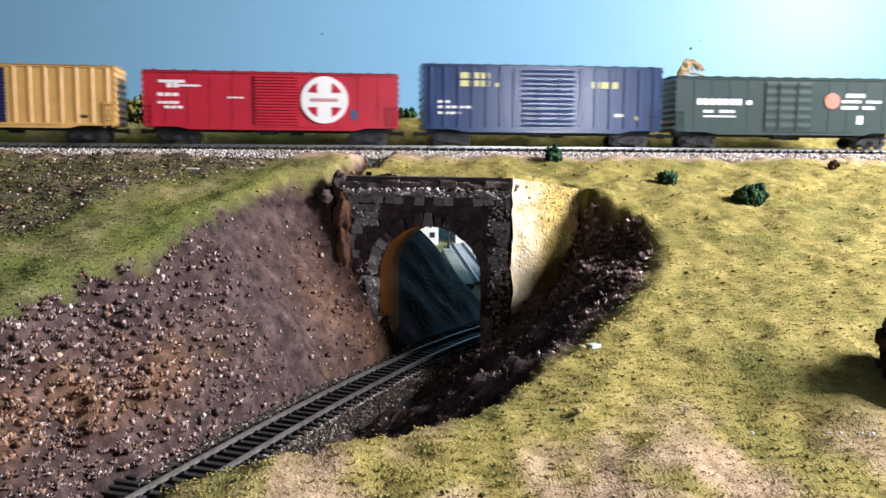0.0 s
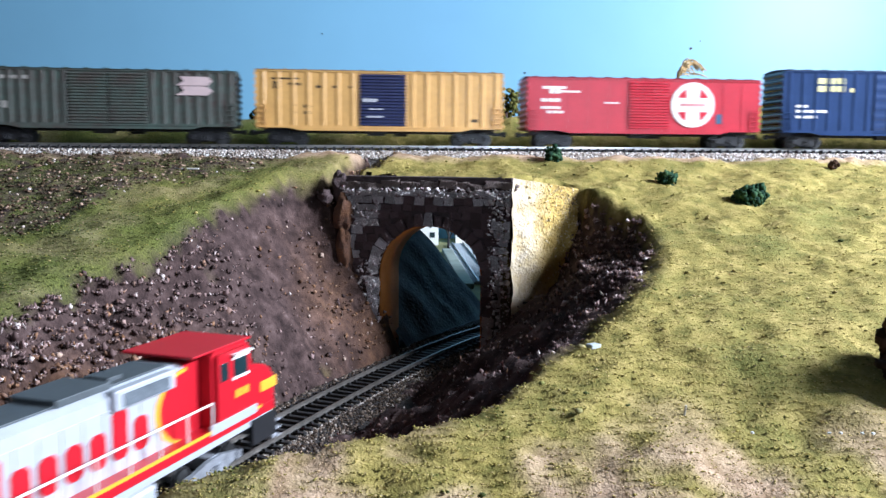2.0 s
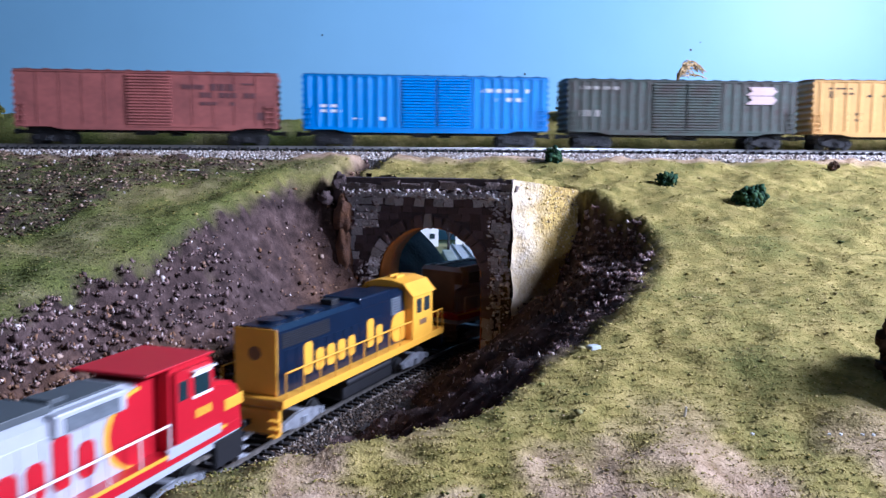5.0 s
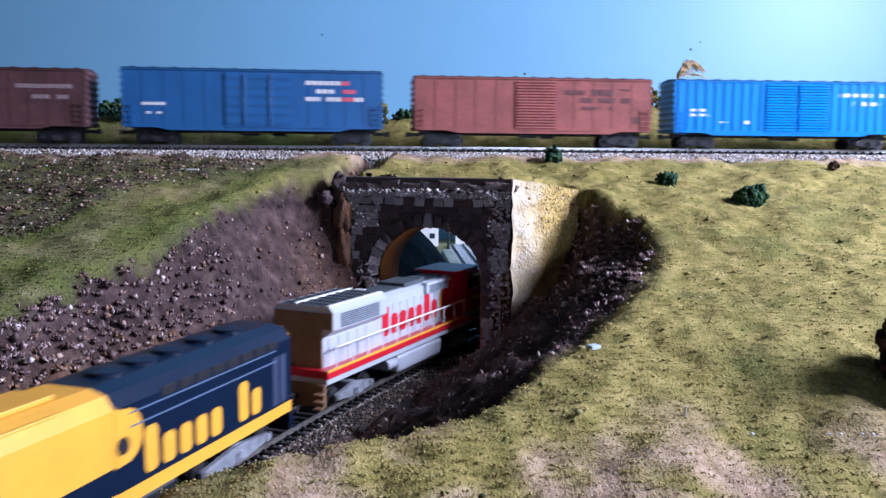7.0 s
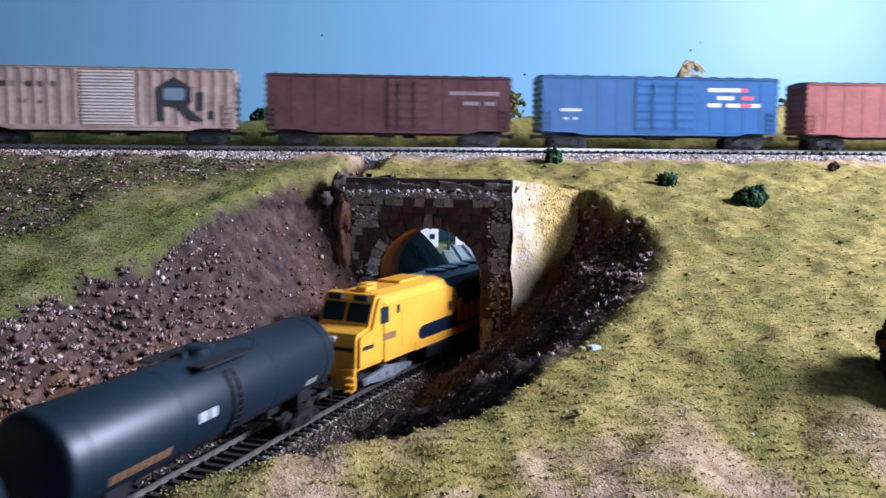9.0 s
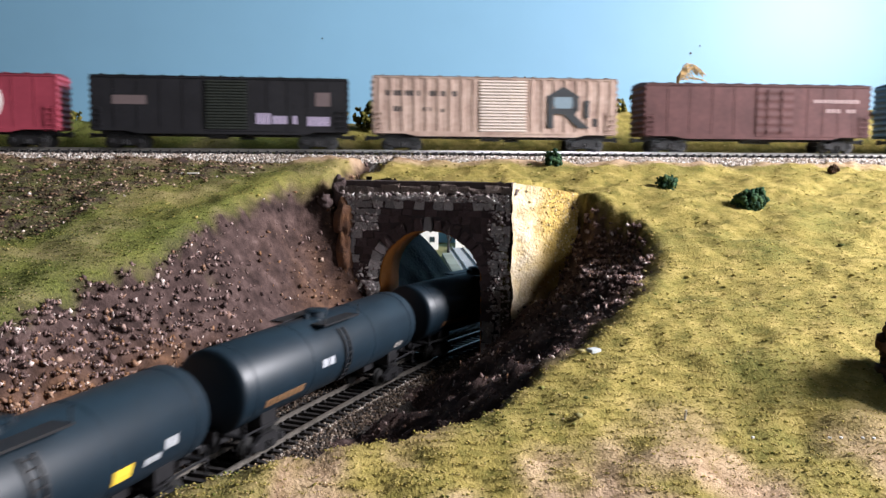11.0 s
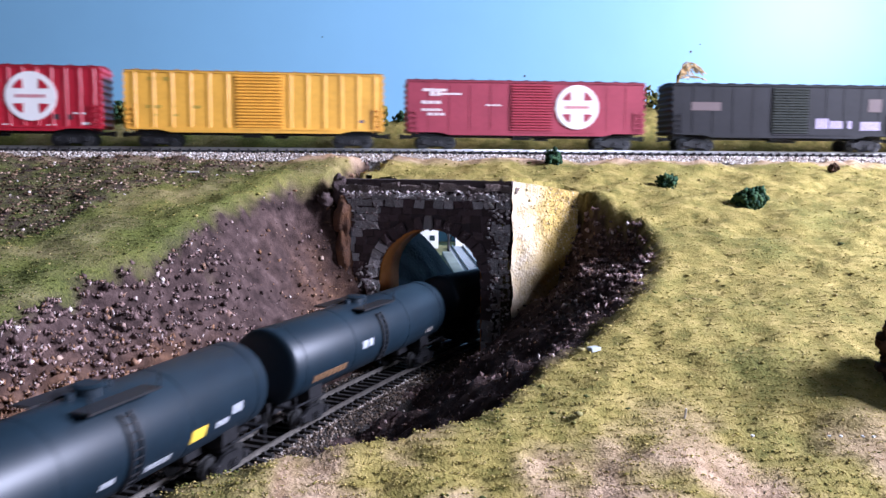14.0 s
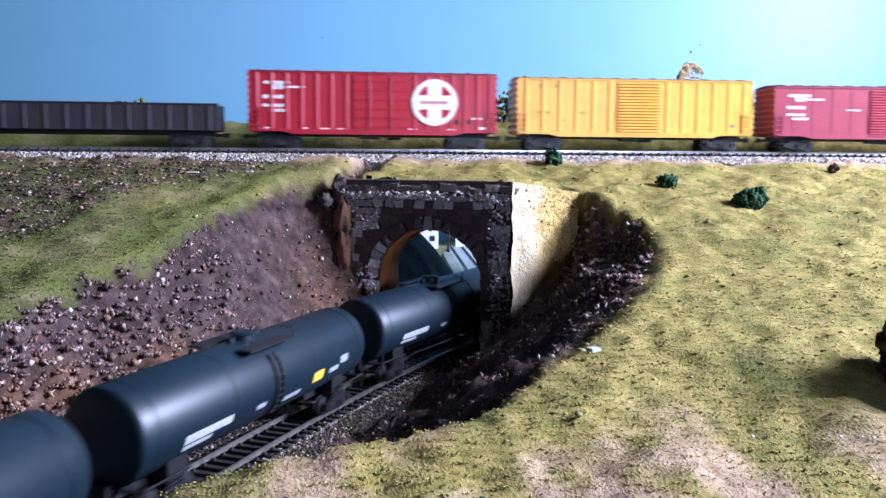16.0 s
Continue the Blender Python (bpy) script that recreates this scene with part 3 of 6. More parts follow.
RED, MAROON, CRIMSON = (0.42, 0.018, 0.035), (0.3, 0.05, 0.075), (0.38, 0.016, 0.03)
TXT = [(0.06, 0.79, 0.1, 0.05, 1), (0.09, 0.73, 0.05, 0.1, 2), (0.13, 0.72, 0.09, 0.035, 1), (0.055, 0.56, 0.085, 0.06, 3), (0.055, 0.42, 0.085, 0.05, 4), (0.055, 0.34, 0.1, 0.05, 4), (0.3, 0.52, 0.09, 0.03, 4)]

c = boxcar("boxcar", "dark green steel boxcar with pale lettering", 0.1755, 0.356, 15.5, (0.03, 0.052, 0.048), 0, [(0.49, 0.2)], None, "plate")
side(c, "lettering", WHITE, [(0.09, 0.54, 0.2, 0.11, 7), (0.305, 0.53, 0.025, 0.08, 1), (0.12, 0.37, 0.14, 0.05, 6), (0.12, 0.28, 0.14, 0.03, 1), (0.73, 0.68, 0.14, 0.07, 8), (0.73, 0.57, 0.18, 0.05, 10), (0.73, 0.46, 0.15, 0.06, 8), (0.8, 0.24, 0.03, 0.16, 2)])
t_, L_, s_, h_, y_ = c
fpart("emblem", disc((0.685 - 0.5) * L_, s_ + 0.58 * (h_ - s_), 1.7, y_, 0.2), paint((0.7, 0.22, 0.16)), t_, "small round red emblem")
place_upper(c, 0.1755, 0.356)

c = boxcar("boxcar", "tall slate blue ribbed boxcar with yellow marks", -0.0171, 0.1635, 17.2, (0.024, 0.044, 0.115), 17, [(0.515, 0.22)], None, "plate", rough=0.2)
side(c, "lettering", (0.6, 0.55, 0.25), [(0.15, 0.82, 0.13, 0.09, 3), (0.15, 0.7, 0.13, 0.09, 3), (0.295, 0.68, 0.025, 0.06, 1), (0.7, 0.7, 0.12, 0.1, 3), (0.87, 0.2, 0.04, 0.06, 2)])
side(c, "data_mark", WHITE, [(0.06, 0.42, 0.08, 0.04, 3), (0.06, 0.34, 0.14, 0.04, 5), (0.06, 0.25, 0.1, 0.04, 4), (0.8, 0.24, 0.05, 0.05, 2)], 2)
place_upper(c, -0.0171, 0.1635)

c = boxcar("boxcar", "bright red steel boxcar with a white cross emblem", -0.216, -0.0361, 14.9, RED, 0, [(0.515, 0.17)])
side(c, "data_mark", (0.05, 0.09, 0.16), [(0.81, 0.24, 0.025, 0.18, 1)], 3)
side(c, "lettering", WHITE, TXT)
cross_disc(c, 0.705, 0.5, 0.094, RED)
place_upper(c, -0.216, -0.0361)

c = boxcar("boxcar", "tan yellow ribbed boxcar with a dark blue door", -0.4153, -0.2354, 15.5, (0.62, 0.36, 0.11), 18, [(0.507, 0.185)], (0.02, 0.025, 0.075))
side(c, "lettering", (0.03, 0.025, 0.02), [(0.065, 0.83, 0.11, 0.03, 4), (0.07, 0.72, 0.03, 0.12, 2), (0.13, 0.74, 0.05, 0.04, 3), (0.24, 0.7, 0.018, 0.04, 1), (0.305, 0.7, 0.018, 0.04, 1), (0.37, 0.7, 0.018, 0.04, 1), (0.13, 0.37, 0.03, 0.05, 2), (0.19, 0.37, 0.03, 0.05, 2), (0.13, 0.26, 0.03, 0.05, 2), (0.19, 0.26, 0.03, 0.05, 2), (0.87, 0.15, 0.03, 0.05, 2)])
side(c, "data_mark", (0.5, 0.5, 0.55), [(0.425, 0.48, 0.06, 0.06, 3), (0.45, 0.33, 0.06, 0.02, 2), (0.44, 0.2, 0.07, 0.03, 4)], 400)
place_upper(c, -0.4153, -0.2354)

c = boxcar("boxcar", "weathered dark green boxcar with a pinkish white emblem", -0.6079, -0.4295, 14.9, (0.07, 0.1, 0.083), 24, [(0.435, 0.14), (0.585, 0.14)], var=0.2, dirt=(0.06, 0.045, 0.04), rough=0.6)
side(c, "lettering", (0.35, 0.33, 0.3), [(0.05, 0.82, 0.17, 0.06, 6), (0.05, 0.35, 0.1, 0.12, 3)])
t_, L_, s_, h_, y_ = c
bm = bmesh.new()
for zo in (0.55, 0.72):
    prism(bm, [((0.77 - 0.5) * L_, s_ + zo * 11.4), ((0.89 - 0.5) * L_, s_ + zo * 11.4), ((0.91 - 0.5) * L_, s_ + zo * 11.4 + 0.9), ((0.89 - 0.5) * L_, s_ + zo * 11.4 + 1.8), ((0.785 - 0.5) * L_, s_ + zo * 11.4 + 1.8), ((0.8 - 0.5) * L_, s_ + zo * 11.4 + 0.9)], y_ - 0.28, y_)
fpart("emblem", bm, paint((0.62, 0.48, 0.47), 0.5), t_, "pinkish white double bar emblem")
place_upper(c, -0.6079, -0.4295)

c = boxcar("boxcar", "bright blue ribbed boxcar with white lettering", -0.8045, -0.6244, 15.0, (0.015, 0.21, 0.62), 24, [(0.465, 0.13), (0.61, 0.13)], rough=0.35)
side(c, "lettering", WHITE, [(0.725, 0.73, 0.2, 0.07, 12), (0.77, 0.57, 0.14, 0.07, 7), (0.07, 0.42, 0.03, 0.05, 1), (0.11, 0.42, 0.03, 0.05, 1), (0.07, 0.33, 0.03, 0.05, 1), (0.11, 0.33, 0.04, 0.05, 1), (0.2, 0.2, 0.03, 0.03, 1), (0.3, 0.2, 0.03, 0.06, 1)])
place_upper(c, -0.8045, -0.6244)

c = boxcar("boxcar", "faded brick red boxcar with smudged dark lettering", -1.0022, -0.8235, 14.9, (0.34, 0.11, 0.09), 0, [(0.505, 0.165)], var=0.15, dirt=(0.2, 0.07, 0.06), rough=0.6)
side(c, "lettering", (0.13, 0.06, 0.06), [(0.63, 0.72, 0.09, 0.08, 4), (0.74, 0.72, 0.1, 0.12, 3), (0.86, 0.78, 0.05, 0.03, 1), (0.7, 0.58, 0.22, 0.09, 9), (0.7, 0.43, 0.14, 0.06, 6), (0.92, 0.22, 0.03, 0.13, 1)])
place_upper(c, -1.0022, -0.8235)

c = boxcar("boxcar", "medium blue smooth boxcar with white and red lettering", -1.2095, -1.0267, 15.6, (0.035, 0.12, 0.3), 0, [(0.515, 0.25)], None, "plate")
side(c, "lettering", WHITE, [(0.7, 0.77, 0.14, 0.07, 6), (0.74, 0.63, 0.1, 0.07, 4), (0.7, 0.5, 0.14, 0.07, 7), (0.89, 0.5, 0.04, 0.07, 2), (0.09, 0.48, 0.05, 0.04, 2), (0.075, 0.39, 0.09, 0.05, 4), (0.09, 0.24, 0.06, 0.04, 3), (0.5, 0.39, 0.04, 0.03, 2)])
side(c, "lettering", (0.62, 0.12, 0.16), [(0.84, 0.77, 0.03, 0.07, 1), (0.845, 0.63, 0.05, 0.07, 1), (0.84, 0.5, 0.05, 0.07, 1)], 3)
place_upper(c, -1.2095, -1.0267)

c = boxcar("boxcar", "dark maroon brown boxcar with faint lettering", -1.4124, -1.2342, 15.0, (0.11, 0.05, 0.05), 0, [(0.57, 0.16)], None, "plate", var=0.2, rough=0.65)
side(c, "lettering", (0.3, 0.22, 0.22), [(0.745, 0.68, 0.21, 0.07, 9), (0.78, 0.5, 0.16, 0.07, 7)])
place_upper(c, -1.4124, -1.2342)

c = boxcar("boxcar", "weathered cream boxcar with a black letter shape", -1.6179, -1.4354, 15.6, (0.47, 0.36, 0.3), 20, [(0.525, 0.19)], (0.55, 0.48, 0.43), var=0.22, dirt=(0.25, 0.17, 0.14), rough=0.6)
side(c, "lettering", (0.05, 0.045, 0.045), [(0.05, 0.69, 0.14, 0.09, 6), (0.225, 0.69, 0.115, 0.09, 5), (0.08, 0.42, 0.05, 0.09, 2), (0.2, 0.42, 0.03, 0.07, 1), (0.24, 0.4, 0.05, 0.06, 2), (0.9, 0.22, 0.03, 0.14, 1)])
t_, L_, s_, h_, y_ = c
X = lambda f: (f - 0.5) * L_
Z = lambda f: s_ + f * (h_ - s_)
bm = bmesh.new()
prism(bm, [(X(0.71), Z(0.12)), (X(0.71), Z(0.66)), (X(0.735), Z(0.66)), (X(0.735), Z(0.12))], y_ - 0.27, y_)
prism(bm, [(X(0.705), Z(0.66)), (X(0.775), Z(0.84)), (X(0.845), Z(0.66))], y_ - 0.27, y_)
prism(bm, [(X(0.815), Z(0.42)), (X(0.815), Z(0.66)), (X(0.84), Z(0.66)), (X(0.84), Z(0.42))], y_ - 0.27, y_)
prism(bm, [(X(0.735), Z(0.36)), (X(0.735), Z(0.46)), (X(0.84), Z(0.46)), (X(0.825), Z(0.36))], y_ - 0.27, y_)
prism(bm, [(X(0.775), Z(0.36)), (X(0.82), Z(0.36)), (X(0.885), Z(0.12)), (X(0.84), Z(0.12))], y_ - 0.27, y_)
prism(bm, [(X(0.865), Z(0.3)), (X(0.865), Z(0.6)), (X(0.885), Z(0.6)), (X(0.885), Z(0.3))], y_ - 0.27, y_)
fpart("emblem", bm, paint((0.04, 0.045, 0.05), 0.55), t_, "large black block emblem")
fpart("emblem_field", disc(X(0.775), Z(0.57), 2.1, y_, 0.25), paint((0.2, 0.27, 0.32), 0.55), t_)
place_upper(c, -1.6179, -1.4354)

c = boxcar("boxcar", "grimy charcoal boxcar with lilac graffiti", -1.8158, -1.6369, 14.7, (0.015, 0.015, 0.018), 0, [(0.52, 0.16)], (0.02, 0.024, 0.02), var=0.2, rough=0.6)
side(c, "graffiti", (0.38, 0.33, 0.45), [(0.635, 0.24, 0.06, 0.2, 3), (0.7, 0.22, 0.1, 0.15, 5), (0.82, 0.2, 0.11, 0.17, 6)], 7)
side(c, "data_mark", (0.13, 0.1, 0.1), [(0.87, 0.6, 0.06, 0.25, 1), (0.08, 0.55, 0.13, 0.16, 1)], 2)
place_upper(c, -1.8158, -1.6369)

c = boxcar("boxcar", "dusty maroon boxcar with a white cross emblem", -2.0174, -1.8388, 14.6, MAROON, 0, [(0.515, 0.17)], (0.3, 0.04, 0.06), rough=0.5)
side(c, "lettering", (0.68, 0.6, 0.6), TXT)
cross_disc(c, 0.71, 0.5, 0.092, MAROON)
place_upper(c, -2.0174, -1.8388)

c = boxcar("boxcar", "golden yellow ribbed boxcar with a louvred door", -2.2177, -2.0361, 15.5, (0.78, 0.41, 0.05), 15, [(0.51, 0.175)], (0.7, 0.34, 0.035))
side(c, "lettering", (0.42, 0.3, 0.05), [(0.09, 0.84, 0.03, 0.06, 2), (0.15, 0.84, 0.03, 0.06, 2), (0.08, 0.38, 0.06, 0.05, 4), (0.17, 0.38, 0.04, 0.05, 2), (0.24, 0.38, 0.05, 0.05, 3), (0.1, 0.24, 0.02, 0.04, 1), (0.18, 0.24, 0.02, 0.04, 1)])
side(c, "data_mark", (0.06, 0.08, 0.16), [(0.905, 0.17, 0.018, 0.05, 1)], 2)
place_upper(c, -2.2177, -2.0361)

c = boxcar("boxcar", "deep red tall boxcar with a white cross emblem", -2.4142, -2.2342, 16.0, CRIMSON, 18, [(0.525, 0.22)], None, "plate")
side(c, "lettering", WHITE, TXT[:6] + [(0.06, 0.05, 0.02, 0.03, 1), (0.2, 0.05, 0.03, 0.03, 1), (0.28, 0.04, 0.04, 0.04, 1), (0.35, 0.04, 0.03, 0.03, 1), (0.64, 0.05, 0.03, 0.03, 1), (0.8, 0.05, 0.03, 0.03, 1), (0.46, 0.85, 0.05, 0.06, 2), (0.5, 0.46, 0.05, 0.03, 1), (0.9, 0.24, 0.04, 0.03, 1), (0.93, 0.08, 0.03, 0.04, 1)])
side(c, "data_mark", (0.03, 0.03, 0.035), [(0.82, 0.18, 0.025, 0.08, 1), (0.87, 0.18, 0.025, 0.08, 1)], 2)
cross_disc(c, 0.745, 0.5, 0.094, CRIMSON)
place_upper(c, -2.4142, -2.2342)


def gondola(a, b):
    L = (b - a) / FT
    hx = L / 2
    t = thing("gondola_car", "low charcoal steel gondola car", "gondola car")
    P = paint((0.035, 0.03, 0.035), 0.6, 0.15)
    fpart("body", boxes((-hx, hx, -5.1, -4.8, 3.4, 8.6), (-hx, hx, 4.8, 5.1, 3.4, 8.6), (-hx, -hx + 0.3, -4.8, 4.8, 3.4, 8.6), (hx - 0.3, hx, -4.8, 4.8, 3.4, 8.6), (-hx, hx, -4.8, 4.8, 3.4, 3.8)), P, t)
    fpart("top_rail", boxes((-hx, hx, -5.25, -4.75, 8.6, 8.9), (-hx, hx, 4.75, 5.25, 8.6, 8.9), bev=0.04), P, t)
    for k in range(14):
        x = -hx + L * (k + 0.5) / 14
        piece("rib", "rib_g", rib_mesh(4.9), P, t, pose(x * FT, -5.1 * FT, 3.5 * FT))
    fpart("underframe", boxes((-hx + 1, hx - 1, -1.2, 1.2, 2.5, 3.42)), M_BLACK, t)
    for x in (-hx + 6.2, hx - 6.2):
        truck(t, x)
    couplers(t, hx)
    UPPER.append((t, (a + b) / 2))


gondola(-2.63, -2.4357)


# ---- lower train ----
LOWER = []
SILVER = (0.5, 0.52, 0.56)
M_SILVER = mat("silver_paint", SILVER, 0.38, 0.25, var=0.06, scale=40, bump=0.03)
M_SILVERTRUCK = mat("silver_truck", (0.5, 0.52, 0.56), 0.35, 0.5, var=0.25, scale=200)
M_GREYROOF = mat("grey_roof", (0.075, 0.088, 0.095), 0.5, var=0.15, scale=60)
M_LOCORED = mat("warm_red_paint", (0.44, 0.008, 0.018), 0.35, var=0.06, scale=40)
M_LOCOYEL = mat("loco_yellow", (0.74, 0.37, 0.025), 0.4, var=0.06, scale=40)
M_LOCOBLUE = mat("loco_navy", (0.005, 0.012, 0.03), 0.28, var=0.1, scale=40)
M_GLASS = mat("dark_window", (0.015, 0.03, 0.035), 0.08, var=0.1, scale=80)
M_TAN = mat("dusty_tan", (0.2, 0.11, 0.05), 0.6, var=0.15, scale=60)
M_GRILL = mat("grey_grille", (0.13, 0.15, 0.17), 0.5, var=0.2, scale=300)
M_WHITE = mat("white_paint", WHITE, 0.45, var=0.05, scale=50)


def stanchions(t, x0, x1, n, y, z0, z1, material):
    for yy in (-y, y):
        fpart("handrail", tube(bmesh.new(), (x0, yy, z1), (x1, yy, z1), 0.13, 8), material, t)
        for k in range(n):
            x = x0 + (x1 - x0) * k / (n - 1)
            piece("stanchion", "stanchion_%.1f" % (z1 - z0), lambda: tube(bmesh.new(), (0, 0, 0), (0, 0, z1 - z0), 0.12, 6), material, t, pose(x * FT, yy * FT, z0 * FT))


def xz(outline, y0, y1):
    return prism(bmesh.new(), outline, y0, y1)


def yz(outline, x0, x1):
    """An outline in y and z drawn out along x."""
    bm = prism(bmesh.new(), [(-y, z) for y, z in outline], x0, x1)
    bmesh.ops.rotate(bm, matrix=Matrix.Rotation(radians(-90), 3, "Z"), verts=bm.verts)
    bmesh.ops.recalc_face_normals(bm, faces=bm.faces)
    return bm


def hood(x0, x1, w, z0, z1, ch=0.9):
    return yz([(-w, z0), (-w, z1 - ch * 0.6), (-w + ch, z1), (w - ch, z1), (w, z1 - ch * 0.6), (w, z0)], x0, x1)


def fan(t, x, z, r=2.0, material=None):
    bm = tube(bmesh.new(), (x, 0, z), (x, 0, z + 0.5), r, 20)
    tube(bm, (x, 0, z + 0.5), (x, 0, z + 0.6), r * 0.75, 20, r * 0.2)
    fpart("roof_fan", bm, material or M_BLACK, t)


def pilot(t, x, d, material):
    bm = boxes((x - 0.3, x + 0.3, -4.6, 4.6, 1.2, 4.4), bev=0.06)
    for y in (-4.2, 4.2):
        for z in (1.2, 2.2, 3.2):
            box(bm, x - 0.9 * d - 0.5, x - 0.9 * d + 0.5, y - 0.6, y + 0.6, z, z + 0.15)
    fpart("pilot", bm, material, t)


def wide_cab_engine():
    """Four-axle road switcher with a wide nose; nose at +x."""
    t = thing("diesel_locomotive", "silver and red wide-nosed diesel locomotive on the lower track", "locomotive", "locomotives of the lower train")
    X0, X1 = -30.0, 32.0
    # frame with its red and yellow stripes
    fpart("frame", boxes((X0 + 0.6, X1 - 0.8, -4.95, 4.95, 5.15, 6.3), bev=0.05), M_LOCORED, t, "red side sill")
    fpart("sill_stripe", boxes((X0 + 0.6, X1 - 4, -5.03, -4.9, 6.1, 6.45), (X0 + 0.6, X1 - 4, 4.9, 5.03, 6.1, 6.45)), M_LOCOYEL, t, "yellow stripe along the sill")
    fpart("lower_sill", boxes((X0 + 0.8, X1 - 1, -4.7, 4.7, 4.3, 5.18)), M_SILVER, t)
    # long hood
    fpart("hood", hood(X0 + 3, 15.5, 3.2, 5.7, 14.2), M_SILVER, t, "silver long hood")
    fpart("hood_roof", boxes((X0 + 17, 14, -2.2, 2.2, 14.15, 14.4), bev=0.05), M_GREYROOF, t, "dark grey roof walk")
    # radiator section, with its overhanging wings
    bm = yz([(-3.25, 5.7), (-3.25, 10.6), (-5.0, 11.8), (-5.0, 14.3), (-4.3, 15.1), (4.3, 15.1), (5.0, 14.3), (5.0, 11.8), (3.25, 10.6), (3.25, 5.7)], X0 + 2, X0 + 17.5)
    fpart("radiator_section", bm, M_SILVER, t)
    bm = bmesh.new()
    for y in (-5.06, 5.06):
        for k in range(7):
            z = 12.0 + k * 0.3
            box(bm, X0 + 4, X0 + 15, y - 0.06, y + 0.06, z, z + 0.2)
    fpart("radiator_grille", bm, M_GRILL, t, "grey radiator grille")
    bm = boxes((X0 + 2.2, X0 + 17.3, -3.6, 3.6, 15.08, 15.2))
    fpart("radiator_roof", bm, M_GREYROOF, t)
    for k in range(6):
        piece("roof_rib", "roof_rib", lambda: boxes((-0.15, 0.15, -3.6, 3.6, 0, 0.14)), M_GREYROOF, t, pose((X0 + 3.15 + k * 2.4) * FT, 0, 15.2 * FT))
    fpart("roof_stripe", boxes((X0 + 2.2, X0 + 17.3, -4.3, -3.7, 15.09, 15.24), (X0 + 2.2, X0 + 17.3, 1.2, 1.7, 15.2, 15.4)), M_WHITE, t)
    fpart("rear_end", boxes((X0 + 1.75, X0 + 2.0, -3.2, 3.2, 5.8, 14.2), (X0 + 1.8, X0 + 2.0, -4.9, 4.9, 11.9, 14.2), bev=0.04), M_TAN, t, "dusty tan rear end panel")
    # equipment on the roof
    fpart("exhaust_stack", boxes((-13.2, -11.8, -0.9, 0.9, 14.3, 15.2), bev=0.1), M_WHITE, t)
    fpart("dynamic_brake", boxes((-2, 5, -2.6, 2.6, 14.2, 14.9), (6, 8, -1.4, 1.4, 14.2, 14.8), bev=0.08), M_GREYROOF, t)
    fpart("blower_duct", boxes((4, 13, -3.9, -2.8, 12.3, 14.25), bev=0.15), M_SILVER, t)
    fpart("blower_grille", boxes((5, 12, -3.98, -3.85, 12.5, 13.8)), M_GRILL, t)
    # doors along the hood
    for k in range(11):
        x = X0 + 18.5 + k * 2.6
        piece("hood_door", "hood_door", lambda: boxes((-1.1, 1.1, -0.05, 0.05, 0, 6.2), bev=0.03), M_SILVER, t, pose(x * FT, -3.23 * FT, 6.3 * FT))
    for k in range(5):
        x = X0 + 4.5 + k * 2.6
        piece("hood_door", "hood_door_low", lambda: boxes((-1.1, 1.1, -0.05, 0.05, 0, 4.2), bev=0.03), M_SILVER, t, pose(x * FT, -3.3 * FT, 6.2 * FT))
    # red sweep that ends the hood
    sweep = [(15.6, 13.4)] + [(11.0 + 4.6 * (1 - math.sin(a)), 9.8 + 3.6 * math.cos(a)) for a in np.linspace(0.15, math.pi - 0.2, 14)] + [(15.6, 6.1)]
    fpart("red_sweep", xz(sweep, -3.42, -3.2), M_LOCORED, t)
    edge = [((x - 15.6) * 1.16 + 15.6, (z - 9.8) * 1.1 + 9.8) for x, z in sweep]
    fpart("sweep_edge", xz(edge, -3.36, -3.2), M_LOCOYEL, t)
    # cab and nose
    fpart("cab_rear", boxes((15.4, 19, -2.9, 2.9, 5.7, 13.9)), M_LOCORED, t)
    cab = xz([(18.6, 5.7), (18.6, 14.3), (19.2, 14.8), (25.4, 14.8), (26.2, 14.2), (26.6, 11.6), (29.5, 11.0), (31.2, 10.1), (31.6, 9.0), (31.7, 5.0), (18.6, 5.0)], -4.9, 4.9)
    bmesh.ops.bevel(cab, geom=[e for e in cab.edges if abs(e.verts[0].co.y - e.verts[1].co.y) < 0.01], offset=0.5, segments=2, affect="EDGES")
    fpart("cab", cab, M_LOCORED, t, "red wide cab and nose")
    fpart("cab_roof", boxes((15.2, 26.6, -4.5, 4.5, 14.7, 15.0), bev=0.1), M_LOCORED, t)
    for x0, x1 in ((19.6, 21.2), (22.3, 25.2)):
        fpart("side_window", boxes((x0, x1, -4.96, -4.8, 11.2, 13.2), bev=0.06), M_GLASS, t)
    fpart("window_frame", boxes((22.0, 25.5, -5.0, -4.9, 13.2, 13.5), (22.0, 25.5, -5.0, -4.9, 10.9, 11.2)), M_WHITE, t)
    fpart("windshield", boxes((26.15, 26.5, -4.2, -0.6, 12.0, 13.8), (26.15, 26.5, 0.6, 4.2, 12.0, 13.8)), M_GLASS, t)
    fpart("sunshade", boxes((21.8, 25.6, -5.5, -4.85, 13.7, 13.9)), M_WHITE, t)
    fpart("number_mark", marks([(22.5, 9.2, 3.0, 0.9, 3)], -4.93), M_LOCOYEL, t)
    fpart("nose_band", boxes((28, 31.75, -4.97, -4.7, 7.9, 9.2), (31.5, 31.85, -4.4, 4.4, 7.4, 9.4), bev=0.05), M_LOCOYEL, t, "yellow nose band")
    fpart("headlight", boxes((31.6, 31.95, -1.2, 1.2, 9.6, 10.4), bev=0.1), M_WHITE, t)
    fpart("step_well", boxes((26, 31.4, -5.0, -4.4, 2.0, 4.9)), M_BLACK, t)
